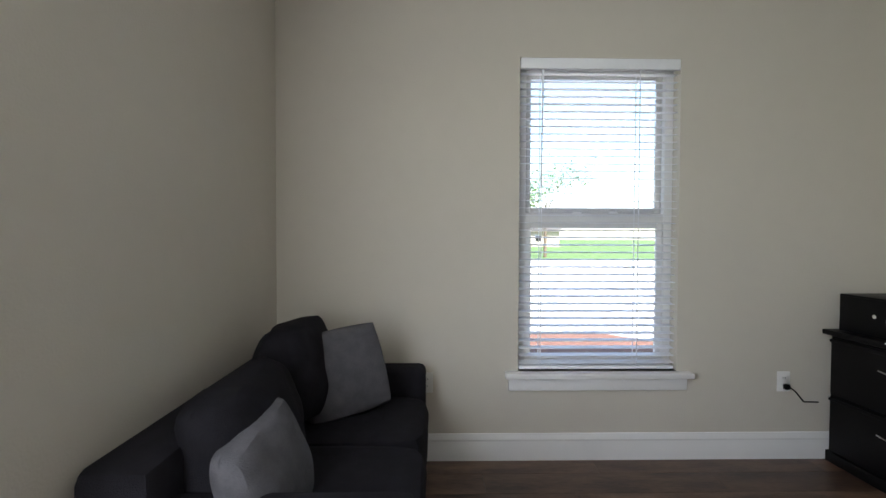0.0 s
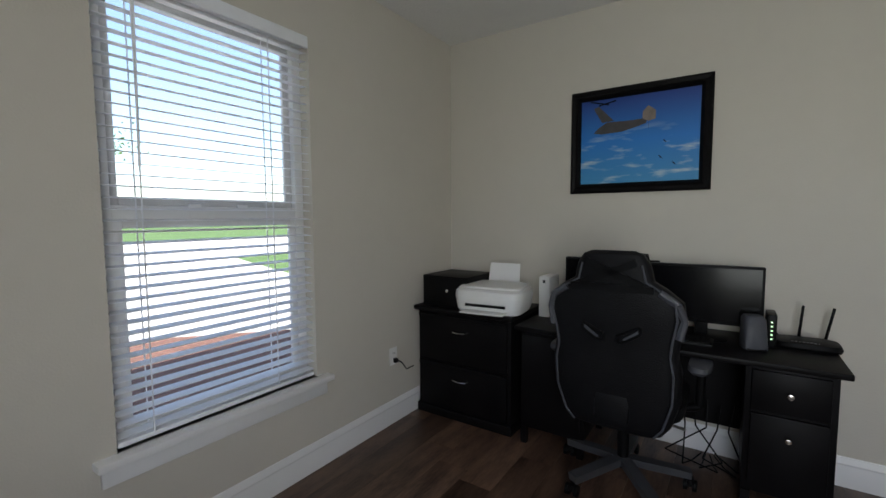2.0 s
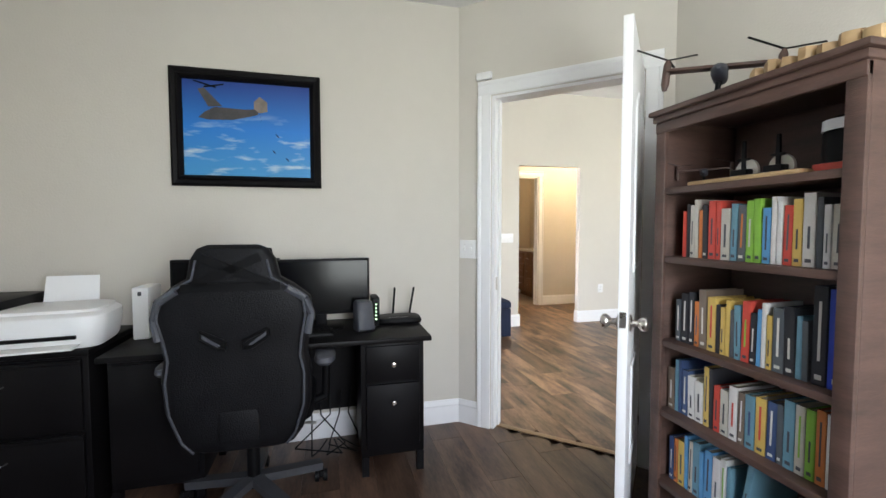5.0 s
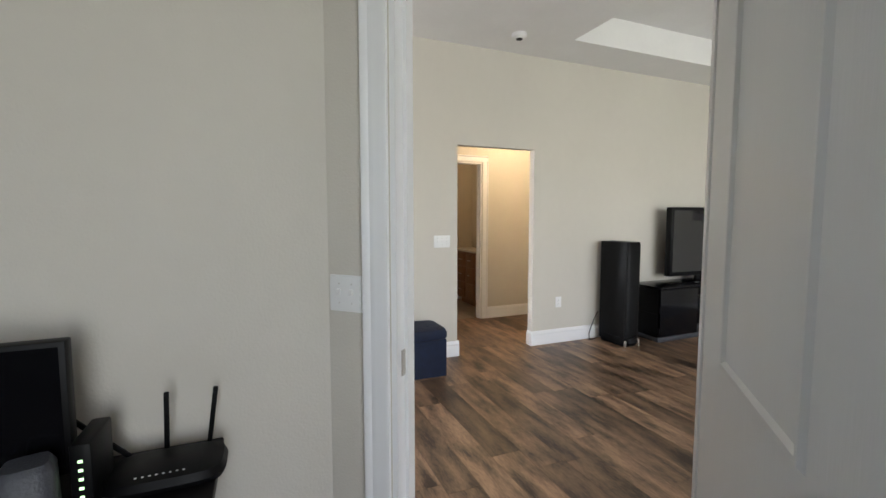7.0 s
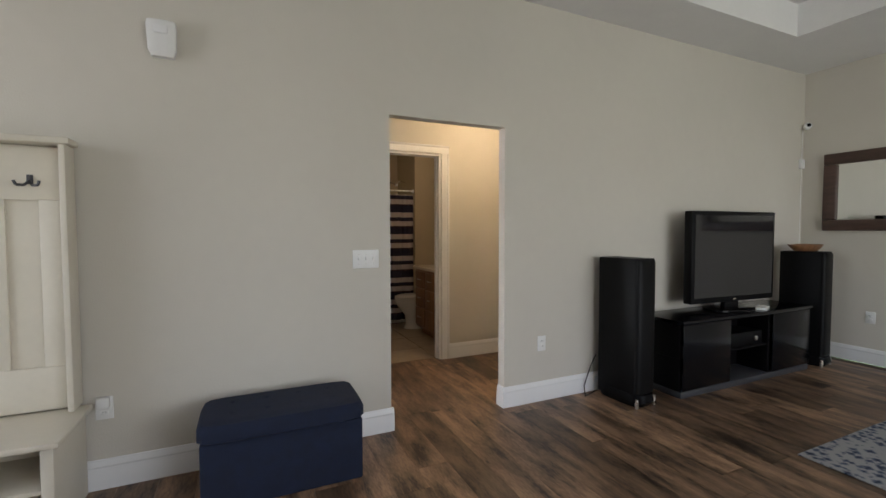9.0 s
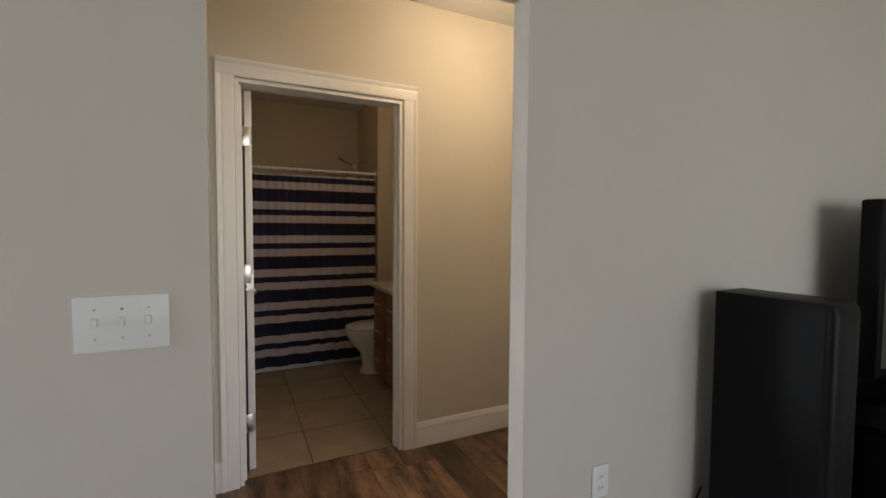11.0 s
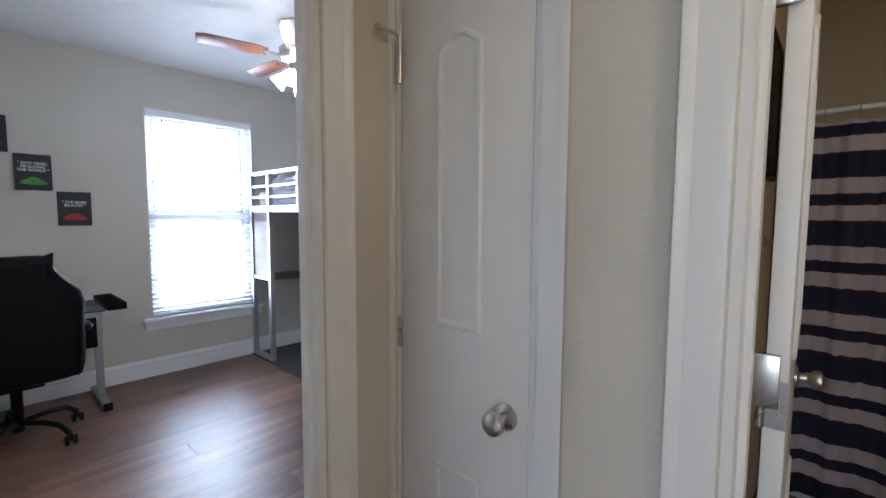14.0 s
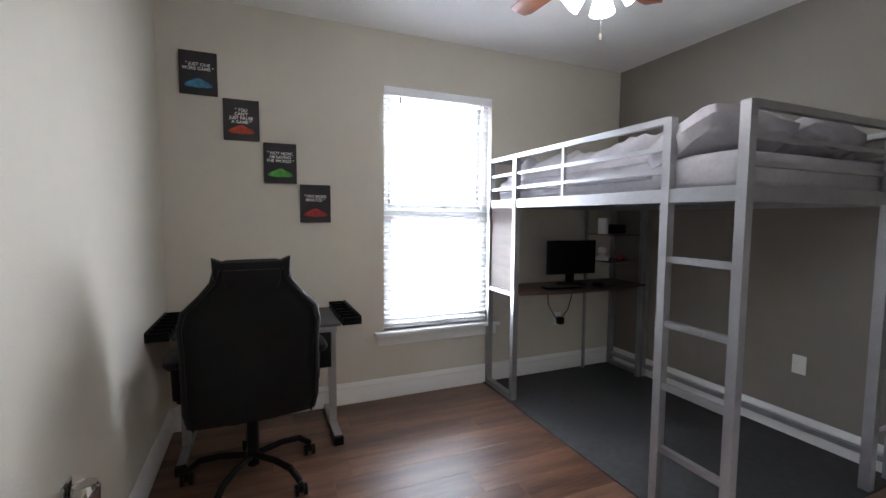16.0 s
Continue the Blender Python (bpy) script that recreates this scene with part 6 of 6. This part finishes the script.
def drape(name, x0, x1, y0, y1, z, amp, label, seed):
    """A rumpled bed cover."""
    bm = B()
    nx, ny = 36, 52
    g = []
    for i in range(nx + 1):
        row = []
        for j in range(ny + 1):
            u, v = i / nx, j / ny
            x, y = x0 + (x1 - x0) * u, y0 + (y1 - y0) * v
            e = min(1, min(u, 1 - u) * 10, min(v, 1 - v) * 14)
            hgt = amp * (0.6 * noise.noise((x * 4, y * 4, seed)) + 0.5 * noise.noise((x * 11, y * 9, seed + 3)) + 0.35 * abs(noise.noise((x * 6, y * 17, seed + 6))))
            row.append(bm.verts.new((x, y, z + (hgt + amp * 0.9) * e ** 0.5 - (1 - e) * 0.12)))
        g.append(row)
    for i in range(nx):
        for j in range(ny):
            bm.faces.new((g[i][j], g[i + 1][j], g[i + 1][j + 1], g[i][j + 1]))
    ob = solo(name, bm, M_BED, Matrix(), label, "bedding")
    mo = ob.modifiers.new("thick", 'SOLIDIFY')
    mo.thickness = 0.012
    return ob


drape("comforter", X0 + 0.03, X1 - 0.03, Y0 + 0.45, Y1 - 0.05, 1.64, 0.1, "rumpled grey comforter spread over the bed", 2.0)
for i, (x, y, r) in enumerate(((7.48, 1.0, 88), (8.05, 0.98, 95))):
    solo("bed_pillow", cushion(B(), 0.62, 0.42, 0.2, n=16, wrinkle=0.02, seed=i * 7), M_BED, pose(x, y, 1.685, 66, 0, r - 90), "plump grey bed pillow", "pillow", "bed pillows")

monitor(pose(7.82, 2.42, 0.796, 0, 0, -4), 0.44, 0.27, "black flat monitor on the under-bed desk", 0.085)
t = thing("keyboard", pose(7.62, 2.28, 0.796, 0, 0, -6), "black keyboard on the under-bed desk", "keyboard")
part("case", bx(-0.15, 0.15, -0.05, 0.05, 0, 0.014, 0.004), M_PLASTIC, t)
bm = B()
for i in range(11):
    for j in range(4):
        box(bm, -0.142 + i * 0.026, -0.12 + i * 0.026, -0.044 + j * 0.022, -0.026 + j * 0.022, 0.0135, 0.019)
kk = part("keys", bm, M_DARKMETAL, t)
kk["kind"] = "stuff"
t = thing("mouse", pose(7.95, 2.26, 0.796), "small black computer mouse", "mouse")
part("shell", loft(B(), [(0, 0.03, 0.05, 0, 0), (0.015, 0.032, 0.052, 0, 0), (0.03, 0.02, 0.035, 0, 0)], 18, 2.4), M_PLASTIC, t)
t = thing("smart_speaker", pose(8.14, 2.42, 1.2), "white cylindrical speaker on the corner shelf", "speaker")
part("body", lathe(B(), [(0.036, 0), (0.04, 0.006), (0.04, 0.12), (0.034, 0.13)], 22), M_WHITEPL, t)
t = thing("webcam", pose(8.14, 2.42, 0.98), "round white webcam on the corner shelf", "camera")
part("foot", lathe(B(), [(0.05, 0), (0.052, 0.02), (0.03, 0.04), (0.02, 0.05)], 20), M_WHITEPL, t)
part("ball", lathe(B(), [(0.01, 0.05), (0.034, 0.065), (0.038, 0.085), (0.03, 0.108), (0.01, 0.116)], 20), M_WHITEPL, t)
t = thing("toy_car", pose(8.29, 2.36, 0.98, 0, 0, 30), "small red toy on the corner shelf", "toy")
part("body", loft(B(), [(0.008, 0.05, 0.022, 0, 0), (0.025, 0.05, 0.022, 0, 0), (0.045, 0.025, 0.018, 0, 0)], 18, 4), COVM[2], t)
part("axle", rod(rod(B(), (-0.03, -0.025, 0.012), (-0.03, 0.025, 0.012), 0.012), (0.03, -0.025, 0.012), (0.03, 0.025, 0.012), 0.012), M_PLASTIC, t)
t = thing("game_box", pose(8.27, 2.42, 1.2), "small black box on the corner shelf", "box")
part("case", bx(-0.07, 0.07, -0.05, 0.05, 0.001, 0.08, 0.004), M_PLASTIC, t)
bm = wire(B(), [(7.7, 2.56, 0.76), (7.74, 2.6, 0.6), (7.85, 2.63, 0.46)], 0.004)
box(bm, 7.85, 7.9, 2.58, 2.635, 0.42, 0.48, 0.006)
wire(bm, [(7.89, 2.6, 0.48), (7.95, 2.6, 0.55), (7.98, 2.56, 0.77)], 0.004)
solo("power_adapter", bm, M_PLASTIC, Matrix(), "black power adapter with hanging cords", "adapter")
solo("floor_mat", bx(7.14, 8.48, 0.66, 2.63, 0.001, 0.009, 0.002), M_RUBBER, Matrix(), "dark grey rubber gym mat under the bed", "mat")
t = thing("wall_bracket", pose(4.982, 1.14, 0.45), "shiny metal bracket on the wall above the baseboard", "bracket")
part("plate", bx(0, 0.005, -0.035, 0.035, 0, 0.12, 0.002), M_CHROME, t)
part("cup", lathe(B(), [(0.02, 0), (0.034, 0.012), (0.036, 0.06), (0.03, 0.075), (0.026, 0.072)], 20, pose(0.045, 0, 0.03)), M_CHROME, t)
part("arm", rod(B(), (0.004, 0, 0.06), (0.02, 0, 0.06), 0.008), M_CHROME, t)
part("knob_cover", lathe(B(), [(0.018, 0), (0.03, 0.01), (0.037, 0.03), (0.038, 0.05), (0.032, 0.07), (0.016, 0.08)], 24, Matrix.Translation((0.74, -0.045, 0.94)) @ Matrix.Rotation(radians(90), 4, 'X')), M_WHITEPL, bdoor, "white plastic knob cover")

# ceiling fan
fan = thing("ceiling_fan", pose(6.82, 1.08, CEIL), "brushed nickel ceiling fan with cherry blades and lit glass shades", "ceiling fan")
part("canopy", lathe(B(), [(0.065, -0.001), (0.065, -0.03), (0.03, -0.06), (0.012, -0.065)], 24), M_STEEL, fan)
part("downrod", rod(B(), (0, 0, -0.06), (0, 0, -0.16), 0.012), M_STEEL, fan)
part("motor", lathe(B(), [(0.03, -0.15), (0.09, -0.165), (0.12, -0.2), (0.12, -0.25), (0.09, -0.285), (0.05, -0.3), (0.045, -0.35), (0.06, -0.37), (0.05, -0.4), (0.01, -0.41)], 28), M_STEEL, fan)
for k in range(5):
    a = 72 * k + 22
    ir = part("blade_iron", bar(B(), (0.1, 0, 0), (0.24, 0, 0.01), 0.05, 0.006), M_STEEL, fan, "", pose(0, 0, -0.26, 0, 0, a))
    bl = part("blade", prism(B(), [(0.2, -0.045), (0.3, -0.06), (0.6, -0.068), (0.655, -0.05), (0.66, 0.05), (0.6, 0.068), (0.3, 0.06), (0.2, 0.045)], 'z', 0.004, 0.010, 0.002), M_BLADE, ir, "", pose(0, 0, 0.006, 11, 0, 0))
for k in range(4):
    a = 90 * k + 45
    mt_ = pose(0, 0, -0.37, 0, 0, a) @ pose(0.06, 0, 0, 0, 132, 0)
    sd = part("glass_shade", lathe(B(), [(0.022, 0.02), (0.04, 0.05), (0.052, 0.09), (0.062, 0.12), (0.06, 0.121), (0.048, 0.088)], 20), M_SHADE, fan, "lit frosted glass shade", mt_)
fan.scale = (0.87, 0.87, 0.87)
for x, y, l in ((0.02, 0.02, 0.2), (-0.02, -0.02, 0.13)):
    pc = part("pull_chain", rod(B(), (x, y, -0.4), (x, y, -0.4 - l), 0.0022, seg=6), M_STEEL, fan)
    part("chain_fob", lathe(B(), [(0.004, -0.4 - l), (0.009, -0.41 - l), (0.006, -0.43 - l)], 12, pose(x, y, 0)), M_STEEL, pc)

# ---- outdoors ----
bm = B()
box(bm, -400, 400, 2.8, 800, -0.5, -0.2)
box(bm, -400, 400, -800, -6.4, -0.5, -0.2)
box(bm, -400, -1.2, -6.4, 2.8, -0.5, -0.2)
box(bm, 8.8, 400, -6.4, 2.8, -0.5, -0.2)
struct("ground", bm, M_GRASS, "green mown lawn")
struct("mulch_bed", prism(B(), [(-4, 2.85), (9, 2.85), (9, 4.4), (4.6, 4.4), (2.2, 6.5), (-4, 7.0)], 'z', -0.2, -0.12), M_MULCH, "red-brown mulch bed along the house")
# the arm out to x 14 is added pale, imitating glare outside the bedroom
struct("driveway", prism(B(), [(-9, 7.05), (2.25, 6.6), (4.65, 4.5), (14, 4.5), (14, 6.6), (6.0, 7.6), (9, 17), (-9, 17)], 'z', -0.2, -0.165), M_CONC, "pale concrete driveway in the sun")
# widened to y 30 so pale colour stands in for overexposed lawn
struct("road", bx(-200, 200, 17, 30, -0.2, -0.17), M_CONC, "pale sunlit street")


def tree(m, h, r, label, seed):
    rt = random.Random(seed)
    t = thing("tree", m, label, "tree", "yard trees")
    bm = rod(B(), (0, 0, -0.05), (0.05, 0, h * 0.55), 0.14, 0.08, 10)
    tips = []
    for i in range(9):
        a = rt.uniform(0, 6.28)
        z0 = h * rt.uniform(0.35, 0.55)
        e = Vector((math.cos(a) * r * rt.uniform(0.4, 0.8), math.sin(a) * r * rt.uniform(0.4, 0.8), h * rt.uniform(0.6, 0.9)))
        rod(bm, (0.04, 0, z0), e, 0.045, 0.012, 6)
        tips.append(e)
    part("trunk", bm, M_BARK, t)
    vs, fs = [], []
    for i in range(1500):
        e = rt.choice(tips)
        c = e + Vector((rt.gauss(0, r * 0.24), rt.gauss(0, r * 0.24), rt.gauss(0, h * 0.07)))
        n = Vector((rt.uniform(-1, 1), rt.uniform(-1, 1), rt.uniform(-1, 1))).normalized()
        a = n.orthogonal().normalized() * rt.uniform(0.07, 0.13)
        b = n.cross(a) * 0.6
        k = len(vs)
        vs += [c - a, c + b, c + a, c - b]
        fs.append((k, k + 1, k + 2, k + 3))
    me = bpy.data.meshes.new("crown")
    me.from_pydata(vs, [], fs)
    me.materials.append(M_LEAF)
    cr = new("crown", me)
    cr.parent = t
    cr["kind"] = "stuff"


for i, (x, y, h, r) in enumerate(((5.0, 33, 6.5, 3.2), (8.5, 34, 7.5, 3.4), (2.0, 36, 7, 3.0), (-5, 34, 6, 3.0), (26, 24, 7, 3.2))):
    tree(pose(x, y, -0.2), h, r, "leafy green yard tree in the sun", 11 + i)
hs = thing("neighbour_house", pose(14, 80, -0.2), "pale single-storey house across the street", "house")
part("wall", bx(-9, 9, 0, 9, 0, 2.8), M_BRICK, hs)
part("roof", prism(B(), [(-0.6, 2.8), (9.6, 2.8), (4.5, 5.4)], 'x', -9.6, 9.6), M_ROOF, hs)
for x in (-6, -2, 5):
    wn_ = part("window", bx(x - 0.6, x + 0.6, -0.06, -0.002, 0.9, 2.2, 0.02), M_TRIM, hs)
    part("pane", bx(x - 0.5, x + 0.5, -0.075, -0.061, 1.0, 2.1), M_SCREEN, wn_)
part("door", bx(1.0, 2.0, -0.05, -0.002, 0, 2.1, 0.01), M_DARKWOOD, hs)

# ---- floor pieces ----
bm = prism(B(), [(-1.04, -0.74), (1.75, -0.74), (2.57, 0.06), (2.57, 2.65), (-1.04, 2.65)], 'z', -0.1, -0.0062)
planks("floor_office", M_PLANK_O, rows_of(-0.74, 2.65, lambda y: (-1.04, min(2.55, y + 2.50))), "dark brown vinyl plank floor", bm)
bm = prism(B(), [(-1.04, -6.04), (6.24, -6.04), (6.24, 2.65), (2.60, 2.65), (2.60, 0.04), (1.76, -0.80), (-1.04, -0.80)], 'z', -0.1, -0.0062)
planks("floor_living", M_PLANK_L, rows_of(-5.9, 1.9, lambda y: ((0.6 if y < -0.85 else (y + 2.50 if y < 0.08 else 2.60)), (6.24 if -3.9 < y < -0.58 else 4.94))), "brown vinyl plank floor", bm)
planks("floor_bedroom", M_PLANK_B, rows_of(-0.58, 2.65, lambda y: (4.98, 8.5)), "reddish brown vinyl plank floor", bx(4.985, 8.5, -0.58, 2.65, -0.1, -0.006))
for i in range(6):
    for j in range(4):
        x0, x1 = max(6.25, 5.725 + i * 0.475), min(8.0, 5.725 + (i + 1) * 0.475)
        y0, y1 = max(-3.05, -3.265 + j * 0.475), min(-1.36, -3.265 + (j + 1) * 0.475)
        if x1 - x0 > 0.02 and y1 - y0 > 0.02:
            tm = B()
            box(tm, x0 + 0.004, x1 - 0.004, y0 + 0.004, y1 - 0.004, -0.006, 0.0)
            me = bpy.data.meshes.new("tile")
            tm.to_mesh(me)
            tm.free()
            me.materials.append(M_TILE)
            ob = new("tile", me)
            ob.parent = bt
